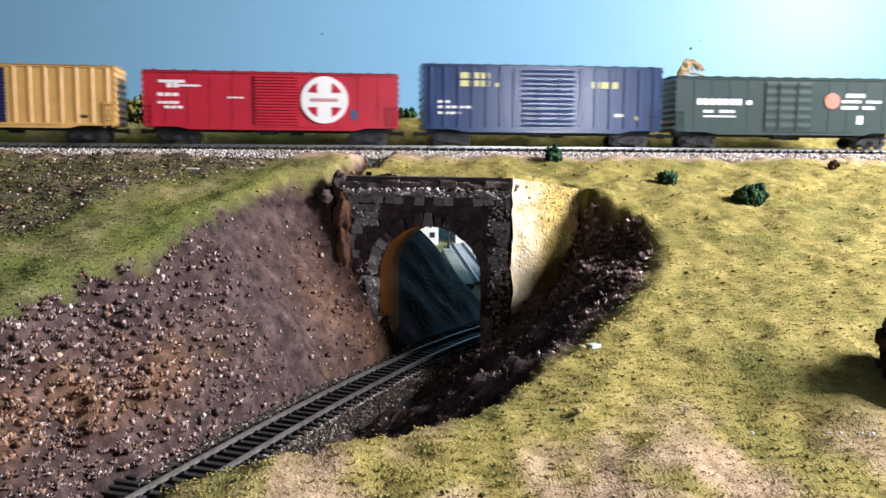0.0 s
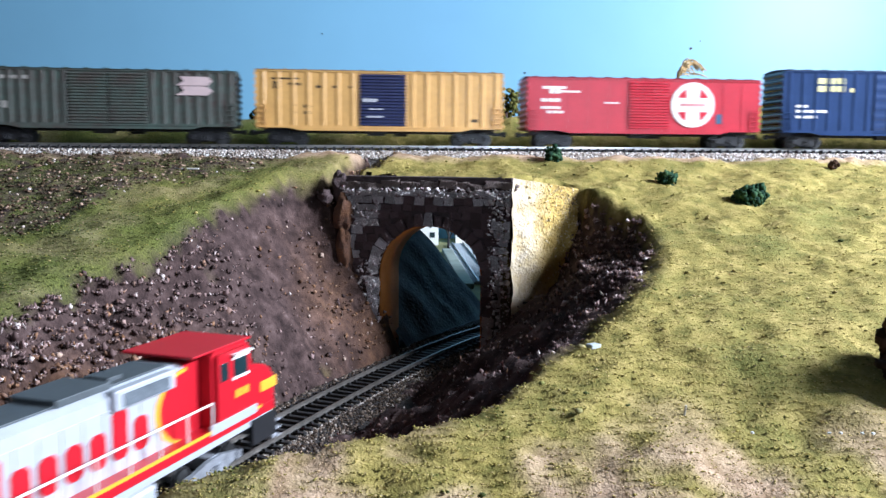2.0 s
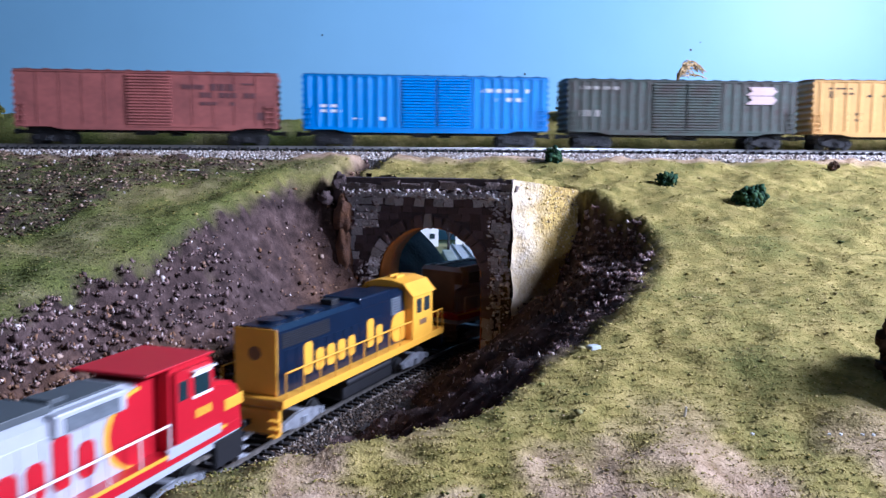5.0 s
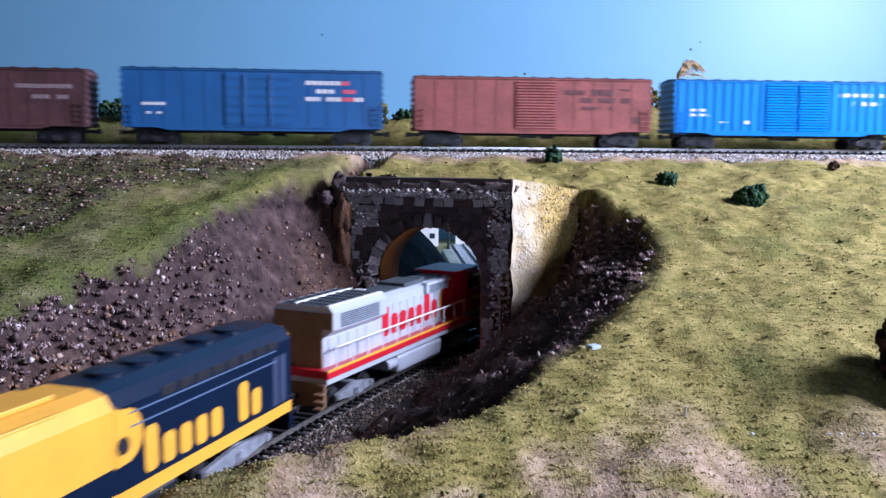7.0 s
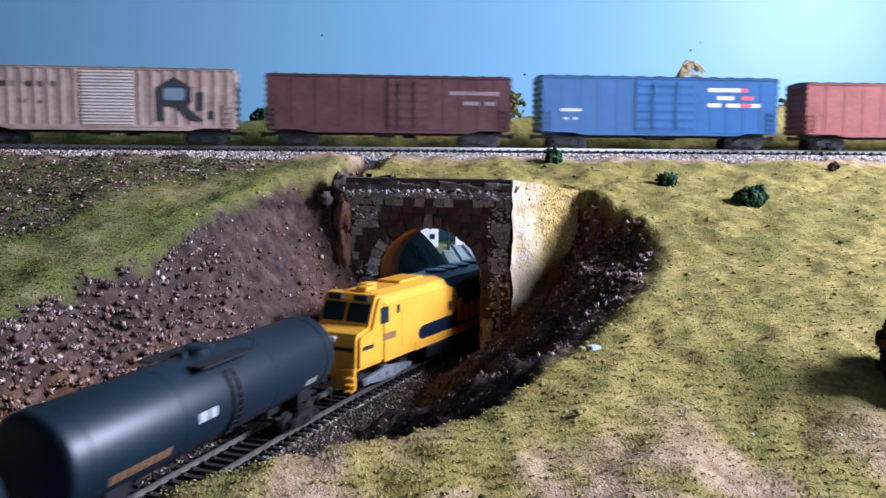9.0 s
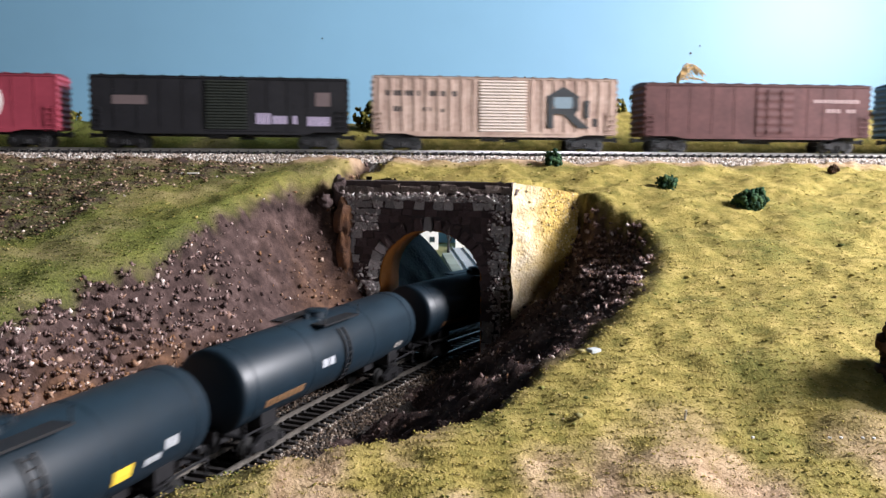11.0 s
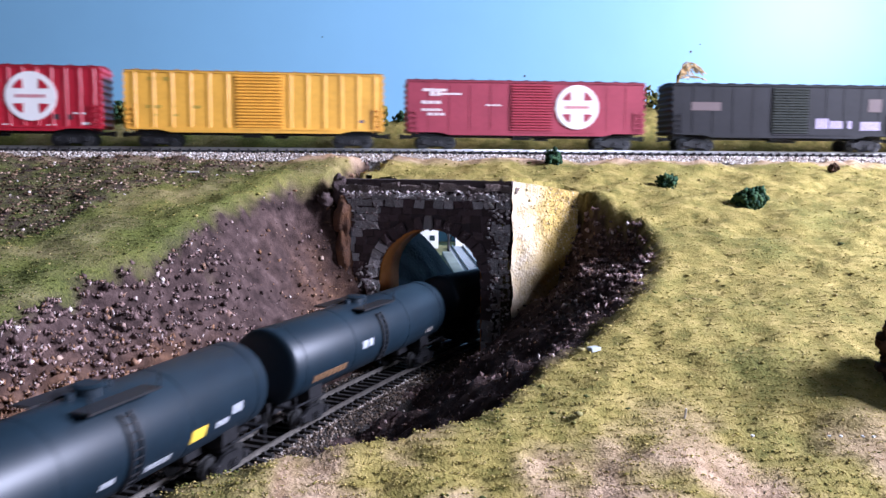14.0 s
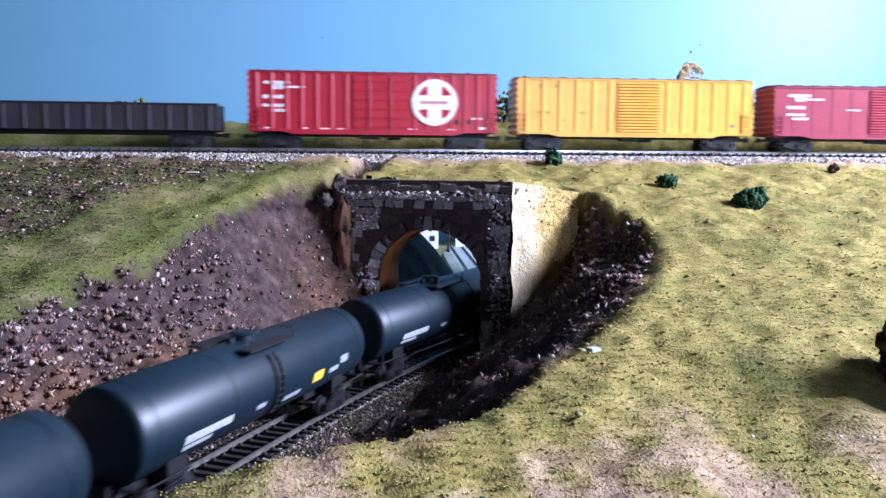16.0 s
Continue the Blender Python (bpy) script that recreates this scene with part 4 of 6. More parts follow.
    fpart("running_plate", boxes((17.5, 27, -5.05, -4.7, 5.8, 6.9), bev=0.06), M_SILVER, t)
    blocks(t, M_LOCORED, -11, 7.5, 21, 4.8, -3.32, "TttttTt")
    stanchions(t, X0 + 3, 18, 11, 4.85, 6.3, 9.3, M_WHITE)
    fpart("front_handrail", tube(tube(bmesh.new(), (32.0, -4.4, 3), (32.3, -3.6, 8.5), 0.15), (32.0, 4.4, 3), (32.3, 3.6, 8.5), 0.15), M_LOCOYEL, t)
    pilot(t, X1 - 0.4, -1, M_SILVER)
    pilot(t, X0 + 0.4, 1, M_TAN)
    bm = boxes((-7.5, 9, -4.4, 4.4, 1.0, 3.9), bev=0.5)
    tube(bm, (-11, -3.8, 2.9), (-8, -3.8, 2.9), 0.8, 12)
    fpart("fuel_tank", bm, M_SILVER, t)
    for x in (-20, 20):
        truck(t, x, 9.0, 2, M_SILVERTRUCK)
    couplers(t, 31.8, -29.8)
    return t


def road_switcher():
    """Navy and yellow hood unit, cab at +x."""
    t = thing("diesel_locomotive", "navy blue and yellow hood diesel locomotive on the lower track", "locomotive", "locomotives of the lower train")
    X0, X1 = -25.2, 28.5
    fpart("frame", boxes((X0 + 0.6, X1 - 0.6, -5, 5, 4.5, 5.6), bev=0.05), M_LOCOYEL, t, "yellow side sill")
    fpart("hood", hood(X0 + 2.2, 14.5, 3.25, 5.6, 14.4), M_LOCOBLUE, t, "navy long hood")
    fpart("rear_end", boxes((X0 + 1.95, X0 + 2.2, -3.2, 3.2, 5.7, 14.2), bev=0.05), M_LOCOYEL, t)
    fpart("rear_headlight", tube(bmesh.new(), (X0 + 1.7, 0, 11), (X0 + 2.2, 0, 11), 0.9, 14), M_TAN, t)
    for x in (-19.5, -15, -10, 1, 6):
        fan(t, x, 14.35, 1.9 if x < 0 else 1.6, M_LOCOBLUE)
    fpart("exhaust_stack", boxes((-5.5, -3.5, -1, 1, 14.3, 15.2), bev=0.1), M_BLACK, t)
    fpart("dynamic_brake", boxes((-1, 9, -3.3, 3.3, 13.0, 14.9), bev=0.25), M_LOCOBLUE, t)
    for x0, x1, z0, z1 in ((X0 + 3, X0 + 15, 11.6, 13.6), (9.5, 13, 10.5, 13.4)):
        bm = bmesh.new()
        for k in range(7):
            z = z0 + (z1 - z0) * k / 7
            box(bm, x0, x1, -3.36, -3.2, z, z + (z1 - z0) / 11)
        fpart("side_grille", bm, M_GRILL if x0 > 0 else M_BLACK, t)
    for k in range(11):
        x = X0 + 5 + k * 2.5
        piece("hood_door", "hood_door_b", lambda: boxes((-1.05, 1.05, -0.05, 0.05, 0, 5.0), bev=0.03), M_LOCOBLUE, t, pose(x * FT, -3.28 * FT, 6.2 * FT))
    # yellow rounded panel ahead of the cab's rear
    pan = [(15.0, 5.9), (15.0, 10.6), (11.8, 10.6)] + [(11.8 - 2.6 * math.sin(a), 8.2 + 2.4 * math.cos(a)) for a in np.linspace(0.2, math.pi - 0.2, 9)] + [(11.8, 5.9)]
    fpart("yellow_panel", xz(pan, -3.45, -3.2), M_LOCOYEL, t)
    cab = yz([(-4.9, 5.5), (-4.9, 13.2), (-3.4, 14.9), (-1.2, 15.4), (1.2, 15.4), (3.4, 14.9), (4.9, 13.2), (4.9, 5.5)], 14.6, 22.6)
    fpart("cab", cab, M_LOCOYEL, t, "yellow cab")
    fpart("cab_roof", yz([(-5.3, 13.0), (-3.5, 15.1), (-1.2, 15.65), (1.2, 15.65), (3.5, 15.1), (5.3, 13.0), (4.9, 13.1), (3.3, 14.9), (-3.3, 14.9), (-4.9, 13.1)], 13.8, 23.2), M_LOCOYEL, t)
    fpart("side_window", boxes((16.0, 18.0, -4.98, -4.8, 9.9, 12.3), (19.0, 21.4, -4.98, -4.8, 9.9, 12.3), bev=0.06), M_GLASS, t)
    fpart("cab_door", boxes((22.55, 22.7, -4.3, -2.4, 6, 12.5)), M_BLACK, t)
    fpart("windshield", boxes((22.55, 22.7, -2.2, 2.2, 10.6, 13.2)), M_GLASS, t)
    fpart("air_horn", boxes((16, 19, -1.2, -0.6, 15.6, 16.1), (17, 20, 0.4, 0.9, 15.6, 16.0), bev=0.1), M_LOCOYEL, t)
    nose = xz([(22.6, 5.5), (22.6, 10.2), (26, 9.9), (27, 9.2), (27.2, 5.5)], -3.2, 3.2)
    bmesh.ops.bevel(nose, geom=list(nose.edges), offset=0.3, segments=2, affect="EDGES")
    fpart("nose", nose, M_LOCOYEL, t, "low yellow nose")
    fpart("nose_grille", boxes((23.4, 25.6, -3.3, -3.1, 7.4, 9.2)), M_GLASS, t)
    fpart("number_mark", marks([(17.2, 8.2, 3, 0.9, 4)], -4.93), M_TAN, t)
    blocks(t, M_LOCOYEL, -17, 6.9, 24, 4.4, -3.36, "Ttttt Tt")
    stanchions(t, X0 + 1.5, 14, 10, 4.85, 5.6, 8.9, M_LOCOYEL)
    stanchions(t, 23, 27.8, 3, 4.7, 5.6, 8.9, M_LOCOYEL)
    pilot(t, X1 - 0.5, -1, M_LOCOBLUE)
    pilot(t, X0 + 0.5, 1, M_LOCOYEL)
    bm = boxes((-8, 8, -4.3, 4.3, 1.0, 4.4), bev=0.5)
    tube(bm, (-8, -4.5, 3.7), (6, -4.5, 3.7), 0.5, 10)
    fpart("fuel_tank", bm, M_BLACK, t)
    for x in (-18, 18):
        truck(t, x, 9.0, 2, M_SILVERTRUCK)
    couplers(t, 28.3, -25.0)
    return t


def cowl_engine():
    """Full-width cowl unit, cab at -x."""
    t = thing("diesel_locomotive", "yellow-nosed navy cowl diesel locomotive on the lower track", "locomotive", "locomotives of the lower train")
    X0, X1 = -32.2, 32.2
    W = 5.05
    prof = [(-W, 4.0), (-W, 13.2), (-W + 0.9, 14.5), (-2.4, 15.0), (2.4, 15.0), (W - 0.9, 14.5), (W, 13.2), (W, 4.0)]
    fpart("carbody", yz(prof, -2.0, X1 - 1.5), M_LOCOBLUE, t, "navy cowl body")
    fpart("front_carbody", yz(prof, X0 + 8.5, -2.0), M_LOCOYEL, t, "yellow front of the cowl body")
    # rounded ends of the yellow, and the navy below it
    cap = [(-2.0, 13.3), (-0.6, 12.9)] + [(-0.6 + 2.4 * math.sin(a), 10.4 + 2.6 * math.cos(a)) for a in np.linspace(0.2, math.pi - 0.2, 9)] + [(-2.0, 7.7)]
    fpart("yellow_sweep", xz(cap, -W - 0.06, -W + 0.2), M_LOCOYEL, t)
    notch = [(-1.9, 5.4), (-11.5, 5.4), (-12.5, 5.9), (-12.7, 6.6), (-12.4, 7.3), (-11.5, 7.7), (-1.9, 7.9)]
    fpart("navy_notch", xz(notch, -W - 0.05, -W + 0.2), M_LOCOBLUE, t)
    fpart("sill_stripe", boxes((-14, X1 - 1.5, -W - 0.07, -W + 0.2, 3.9, 5.3)), M_LOCOYEL, t, "yellow stripe along the sill")
    # cab: nose, sloping windshield, roof
    front = xz([(X0 + 8.6, 4.0), (X0 + 8.6, 14.9), (X0 + 6.8, 14.8), (X0 + 6.2, 13.9), (X0 + 4.6, 10.2), (X0 + 1.4, 9.6), (X0 + 1.0, 8.8), (X0 + 0.8, 4.0)], -W + 0.02, W - 0.02)
    bmesh.ops.bevel(front, geom=[e for e in front.edges if abs(e.verts[0].co.y - e.verts[1].co.y) < 0.01], offset=0.55, segments=2, affect="EDGES")
    fpart("cab", front, M_LOCOYEL, t, "yellow cab with a blunt nose")
    for y0, y1 in ((-4.2, -0.3), (0.3, 4.2)):
        bm = xz([(X0 + 4.72, 10.7), (X0 + 5.95, 13.5), (X0 + 6.1, 13.45), (X0 + 4.9, 10.65)], y0, y1)
        bmesh.ops.translate(bm, vec=(-0.12, 0, 0.05), verts=bm.verts)
        fpart("windshield", bm, M_GLASS, t)
    fpart("side_window", boxes((X0 + 7.2, X0 + 9.8, -W - 0.05, -W + 0.2, 10.2, 12.8), bev=0.06), M_GLASS, t)
    fpart("side_window", boxes((X0 + 12.2, X0 + 13.2, -W - 0.05, -W + 0.2, 11.2, 12.6), bev=0.06), M_GLASS, t)
    fpart("number_board", boxes((X0 + 5.6, X0 + 6.4, -3.6, -1.2, 13.9, 14.8), (X0 + 5.6, X0 + 6.4, 1.2, 3.6, 13.9, 14.8)), M_BLACK, t)
    fpart("cab_door", boxes((X0 + 13.8, X0 + 16.2, -W - 0.06, -W + 0.2, 5.4, 12.6), bev=0.05), M_LOCOYEL, t)
    fpart("porthole", tube(bmesh.new(), (-1.0, -W - 0.12, 9.6), (-1.0, -W, 9.6), 0.85, 16), M_BLACK, t)
    fpart("nose_grille", boxes((X0 + 2.0, X0 + 5.2, -W - 0.04, -W + 0.2, 7.0, 7.6), (X0 + 0.78, X0 + 1.1, -4.2, 4.2, 7.0, 7.6)), M_BLACK, t)
    fpart("number_mark", marks([(X0 + 8, 8.0, 4.2, 1.1, 4)], -W - 0.02), M_TAN, t)
    fpart("roof_equipment", boxes((X0 + 8, X0 + 11, -2, 0, 15, 15.7), (X0 + 12, X0 + 15, 0.4, 2.2, 15, 15.6), (-14, -6, -2.2, 2.2, 15, 15.5), (X0 + 9, -8, -4.4, -3.9, 14.3, 14.6), bev=0.12), M_LOCOYEL, t)
    fpart("headlight", boxes((X0 + 0.7, X0 + 1.1, -1, 1, 8.2, 9.1), bev=0.1), M_WHITE, t)
    for x in (3, 8, 13, 19, 24.5):
        fan(t, x, 14.9, 1.9, M_LOCOBLUE)
    for z in (11.0, 12.3):
        bm = boxes((0, 27, -W - 0.1, -W + 0.1, z, z + 0.16))
        fpart("side_rail", bm, paint((0.1, 0.14, 0.22), 0.4), t)
    for k in range(8):
        piece("side_grille", "cowl_grille", lambda: boxes((-1.2, 1.2, -0.06, 0.05, 0, 1.0), bev=0.03), M_BLACK, t, pose((6 + k * 2.9) * FT, -W * FT, 12.6 * FT))
    fpart("side_door", boxes((26.2, 27.6, -W - 0.05, -W + 0.1, 5.6, 11.6), (28.0, 29.4, -W - 0.05, -W + 0.1, 5.6, 11.6)), paint((0.04, 0.05, 0.09), 0.5), t)
    blocks(t, M_LOCOYEL, 2.0, 5.9, 22, 4.5, -W - 0.04, "Ttttt Tt")
    fpart("rear_end", boxes((X1 - 1.5, X1 - 1.2, -4.7, 4.7, 4.0, 13.8), bev=0.05), M_LOCOYEL, t)
    pilot(t, X0 + 0.7, 1, M_LOCOYEL)
    pilot(t, X1 - 0.7, -1, M_LOCOBLUE)
    bm = boxes((-8, 8, -4.3, 4.3, 1.0, 4.0), bev=0.6)
    tube(bm, (-9, -4.4, 3.3), (7, -4.4, 3.3), 0.5, 10)
    fpart("fuel_tank", bm, M_BLACK, t)
    for x in (-20.5, 20.5):
        truck(t, x, 13.0, 3, M_SILVERTRUCK)
    couplers(t, 32.0)
    return t


M_TANK = mat("tank_black", (0.006, 0.016, 0.026), 0.47, var=0.15, scale=30, bump=0.02, spec=0.38, coat=0.05)
M_TANK.node_tree.nodes["Principled BSDF"].inputs["Coat IOR"].default_value = 1.9
M_TANK.node_tree.nodes["Principled BSDF"].inputs["Coat Roughness"].default_value = 0.34


def tank_car(kind):
    t = thing("tank_car", "glossy black tank car with " + ("faded tan marks" if kind == 0 else "white marks and a yellow label"), "tank car", "tank cars of the lower train")
    R, zc, h = 5.15, 8.75, 24.8
    bm = bmesh.new()
    prof = [(-h, 0.0), (-h + 0.02, 2.6), (-h + 0.08, 3.9), (-h + 0.22, 4.7), (-h + 0.42, 5.0), (-h + 0.7, R)]
    prof = prof + [(-x, r) for x, r in prof[::-1]]
    n = 40
    last = None
    for x, r in prof:
        ring = [bm.verts.new((x, r * math.sin(2 * math.pi * k / n), zc + r * math.cos(2 * math.pi * k / n))) for k in range(n)] if r else [bm.verts.new((x, 0, zc))]
        if last:
            for k in range(n):
                k2 = (k + 1) % n
                if len(last) == 1:
                    bm.faces.new((last[0], ring[k], ring[k2]))
                elif len(ring) == 1:
                    bm.faces.new((last[k], last[k2], ring[0]))
                else:
                    bm.faces.new((last[k], last[k2], ring[k2], ring[k]))
        last = ring
    bmesh.ops.recalc_face_normals(bm, faces=bm.faces)
    fpart("tank", bm, M_TANK, t, "black cylindrical tank", smooth=True)
    for x in (-h + 2.7, -9, 9, h - 2.7):
        bm = tube(bmesh.new(), (x - 0.08, 0, zc), (x + 0.08, 0, zc), R + 0.05, 40)
        fpart("weld_band", bm, M_TANK, t)
    # manway, platform, centre ladder
    bm = tube(bmesh.new(), (0, 0, zc + R - 0.3), (0, 0, zc + R + 0.7), 1.5, 20)
    tube(bm, (0, 0, zc + R + 0.7), (0, 0, zc + R + 0.95), 1.7, 20, 1.2)
    for x in (-2.6, 2.6):
        tube(bm, (x, 0, zc + R - 0.3), (x, 0, zc + R + 0.6), 0.5, 12)
    fpart("manway", bm, M_TANK, t, "manway dome with valves")
    bm = boxes((-5, 5, -4.4, -2.2, zc + R - 0.5, zc + R - 0.25), (-5, 5, 2.2, 4.4, zc + R - 0.5, zc + R - 0.25))
    for x in (-4.8, 4.8):
        tube(bm, (x, -4.3, zc + R - 0.4), (x, -4.3, zc + R + 1.2), 0.1, 6)
    fpart("platform", bm, M_BLACK, t)
    for x in (-0.7, 0.7):
        bm, last = bmesh.new(), None
        for k in range(9):
            a = radians(48 + k * 11)
            ring = [bm.verts.new((x + 0.12 * u, -(R + 0.25 + 0.12 * v) * math.sin(a), zc + (R + 0.25 + 0.12 * v) * math.cos(a))) for u, v in ((-1, -1), (1, -1), (1, 1), (-1, 1))]
            if last:
                for i in range(4):
                    bm.faces.new((last[i], last[(i + 1) % 4], ring[(i + 1) % 4], ring[i]))
            last = ring
        fpart("ladder_rail", bm, M_BLACK, t)
    for k in range(10):
        a = radians(52 + k * 9)
        y, z = -(R + 0.25) * math.sin(a), zc + (R + 0.25) * math.cos(a)
        piece("rung", "rung", lambda: tube(bmesh.new(), (-0.7, 0, 0), (0.7, 0, 0), 0.09, 6), M_BLACK, t, pose(0, y * FT, z * FT))
    # stub sills and saddles
    for sx in (-1, 1):
        bm = boxes((min(sx * 13, sx * 25.6), max(sx * 13, sx * 25.6), -1.2, 1.2, 2.6, 4.4), (sx * 18 - 1.6, sx * 18 + 1.6, -3.8, 3.8, 3.2, 5.9), bev=0.05)
        for y in (-4.6, 4.6):
            tube(bm, (sx * 17, y, 4.0), (sx * 24.2, y, 4.0), 0.14, 6)
            tube(bm, (sx * 24.2, y, 2.0), (sx * 24.2, y, 5.4), 0.14, 6)
        box(bm, sx * 24.2 - 0.4, sx * 24.2 + 0.4, -4.7, 4.7, 3.6, 3.9)
        fpart("end_sill", bm, M_STEEL, t)
        truck(t, sx * 18.2)

    def patch(rows, material, label):
        for x, a, w, s, n in rows:
            for k in range(n):
                x0 = x + w * k / n
                x1 = x0 + w / n * (0.8 if n > 1 else 1)
                bm = bmesh.new()
                rim = [[bm.verts.new((xx, -(R + o) * math.sin(radians(aa)), zc + (R + o) * math.cos(radians(aa)))) for aa in (a, a + s / 2, a + s) for o in (0.02, 0.06)] for xx in (x0, x1)]
                for i, j in ((0, 1), (1, 3), (3, 5), (5, 4), (4, 2), (2, 0)):
                    bm.faces.new((rim[0][i], rim[0][j], rim[1][j], rim[1][i]))
                for e in rim:
                    bm.faces.new((e[0], e[1], e[3], e[2]))
                    bm.faces.new((e[2], e[3], e[5], e[4]))
                bmesh.ops.recalc_face_normals(bm, faces=bm.faces)
                fpart("marking", bm, material, t, label)
    if kind == 0:
        patch([(-20, 108, 9, 12, 7)], M_TAN, "faded tan markings")
        patch([(-7, 84, 1.6, 12, 1), (-5, 84, 1.2, 12, 1)], paint((0.4, 0.42, 0.45), 0.5), "pale markings")
        patch([(17, 112, 3, 10, 2)], paint((0.3, 0.28, 0.26), 0.5), "pale markings")
    else:
        patch([(-18, 103, 8.5, 11, 8), (-18, 117, 5, 6, 5)], paint((0.5, 0.52, 0.53), 0.5), "white markings")
        patch([(-4.5, 108, 2, 7, 2), (2, 116, 4, 8, 5), (13.5, 104, 2.5, 8, 3), (16.5, 92, 2.2, 12, 2)], paint((0.42, 0.44, 0.46), 0.5), "white markings")
        patch([(9, 100, 2.6, 16, 1)], paint((0.8, 0.55, 0.05), 0.5), "yellow label")
    couplers(t, 25.6)
    return t


def run_lower(t, nose, L):
    LOWER.append((t, nose - L / 2))


A = wide_cab_engine()
run_lower(A, 0.031, 0.224)
run_lower(road_switcher(), -0.213, 0.2)
run_lower(copy_thing(A, Matrix()), -0.4295, 0.225)
run_lower(cowl_engine(), -0.678, 0.226)
tanks = [tank_car(0), tank_car(1)]
for k in range(8):
    kind = (0, 0, 1, 0, 1, 1, 1, 1)[k]
    t = tanks[kind] if k in (0, 2) else copy_thing(tanks[kind], Matrix())
    run_lower(t, 0.153 - 7.5 * 0.145 - 0.1975 * k, 0.168)


# ---- portal stonework, wing wall, rubble, turf, plants ----
def island_material(name, stops, rough=0.95, spec=0.1):
    m = bpy.data.materials.new(name)
    m.use_nodes = True
    nt = m.node_tree
    b = nt.nodes["Principled BSDF"]
    b.inputs["Roughness"].default_value, b.inputs["Specular IOR Level"].default_value = rough, spec
    g = nt.nodes.new("ShaderNodeNewGeometry")
    r = nt.nodes.new("ShaderNodeValToRGB")
    el = r.color_ramp.elements
    while len(el) < len(stops):
        el.new(0.5)
    for e, (p, c) in zip(el, stops):
        e.position, e.color = p, (*c, 1)
    nt.links.new(g.outputs["Random Per Island"], r.inputs[0])
    nt.links.new(r.outputs[0], b.inputs["Base Color"])
    return m


OCTA = (np.array([(1, 0, 0), (-1, 0, 0), (0, 1, 0), (0, -1, 0), (0, 0, 1), (0, 0, -1)], float),
        np.array([(0, 2, 4), (2, 1, 4), (1, 3, 4), (3, 0, 4), (2, 0, 5), (1, 2, 5), (3, 1, 5), (0, 3, 5)]))
_b = bmesh.new()
bmesh.ops.create_icosphere(_b, subdivisions=1, radius=1)
_b.verts.ensure_lookup_table()
ICO = (np.array([v.co[:] for v in _b.verts]), np.array([[v.index for v in f.verts] for f in _b.faces]))
_b.free()


def scatter(name, base, pts, sizes, material, rng, jitter=0.3, squash=(1, 1, 1), uneven=(0.6, 1.3)):
    """Many small uneven grains as one mesh."""
    V, F = base
    n, k = len(pts), len(V)
    q = rng.normal(size=(n, 4))
    q /= np.linalg.norm(q, axis=1)[:, None]
    w, x, y, z = q.T
    Rm = np.stack([1 - 2 * (y * y + z * z), 2 * (x * y - z * w), 2 * (x * z + y * w), 2 * (x * y + z * w), 1 - 2 * (x * x + z * z), 2 * (y * z - x * w),
                   2 * (x * z - y * w), 2 * (y * z + x * w), 1 - 2 * (x * x + y * y)], 1).reshape(n, 3, 3)
    P = V[None] * (1 + rng.uniform(-jitter, jitter, (n, k, 1))) * rng.uniform(*uneven, (n, 1, 3))
    P = np.einsum("nij,nkj->nki", Rm, P) * np.array(squash) * np.asarray(sizes)[:, None, None] + pts[:, None, :]
    faces = (F[None] + (np.arange(n) * k)[:, None, None]).reshape(-1, 3)
    me = bpy.data.meshes.new(name)
    me.vertices.add(n * k)
    me.vertices.foreach_set("co", P.reshape(-1).astype(np.float32))
    me.loops.add(faces.size)
    me.loops.foreach_set("vertex_index", faces.reshape(-1).astype(np.int32))
    me.polygons.add(len(faces))
    me.polygons.foreach_set("loop_start", np.arange(0, faces.size, 3, dtype=np.int32))
    me.polygons.foreach_set("loop_total", np.full(len(faces), 3, dtype=np.int32))
    me.update()
    me.validate()
    me.materials.append(material)
    return new(name, me)


rng = np.random.default_rng(7)
G = SCATTER
VIEW = (G["X"] > -0.42) & (G["X"] < 0.55) & (G["Y"] < 0.8) & (np.abs(G["X"]) < G["Y"] * 0.62 + 0.05)


def sample(weight, n):
    w = np.where(VIEW, weight, 0)
    i = rng.choice(len(w), n, p=w / w.sum())
    st = G["step"]
    return i, np.stack([G["X"][i] + rng.uniform(-st / 2, st / 2, n), G["Y"][i] + rng.uniform(-st / 2, st / 2, n), G["Z"][i]], 1)


dist = np.hypot(G["X"], G["Y"])
near_up = np.abs(G["Y"] - upper_y(np.clip(G["X"], -0.9, 1.1)))
clear = (np.abs(G["Q"]) > 0.021) | (G["S"] > S_PORTAL)
grass = (1 - G["rock"]) * (near_up > 0.024) * clear / dist ** 2
turfy = grass * (1 - 0.85 * G["straw"])

M_TURF = island_material("turf_foam", [(0.0, (0.12, 0.11, 0.024)), (0.3, (0.235, 0.196, 0.048)), (0.6, (0.325, 0.262, 0.073)), (0.85, (0.4, 0.32, 0.11)), (1.0, (0.48, 0.38, 0.18))])
M_TURFG = island_material("green_foam", [(0.0, (0.03, 0.037, 0.011)), (0.4, (0.075, 0.088, 0.02)), (0.75, (0.135, 0.15, 0.035)), (0.93, (0.2, 0.19, 0.06)), (1.0, (0.36, 0.28, 0.18))])
M_STRAW = island_material("straw_foam", [(0.0, (0.26, 0.17, 0.08)), (0.6, (0.5, 0.36, 0.2)), (1.0, (0.6, 0.46, 0.3))])
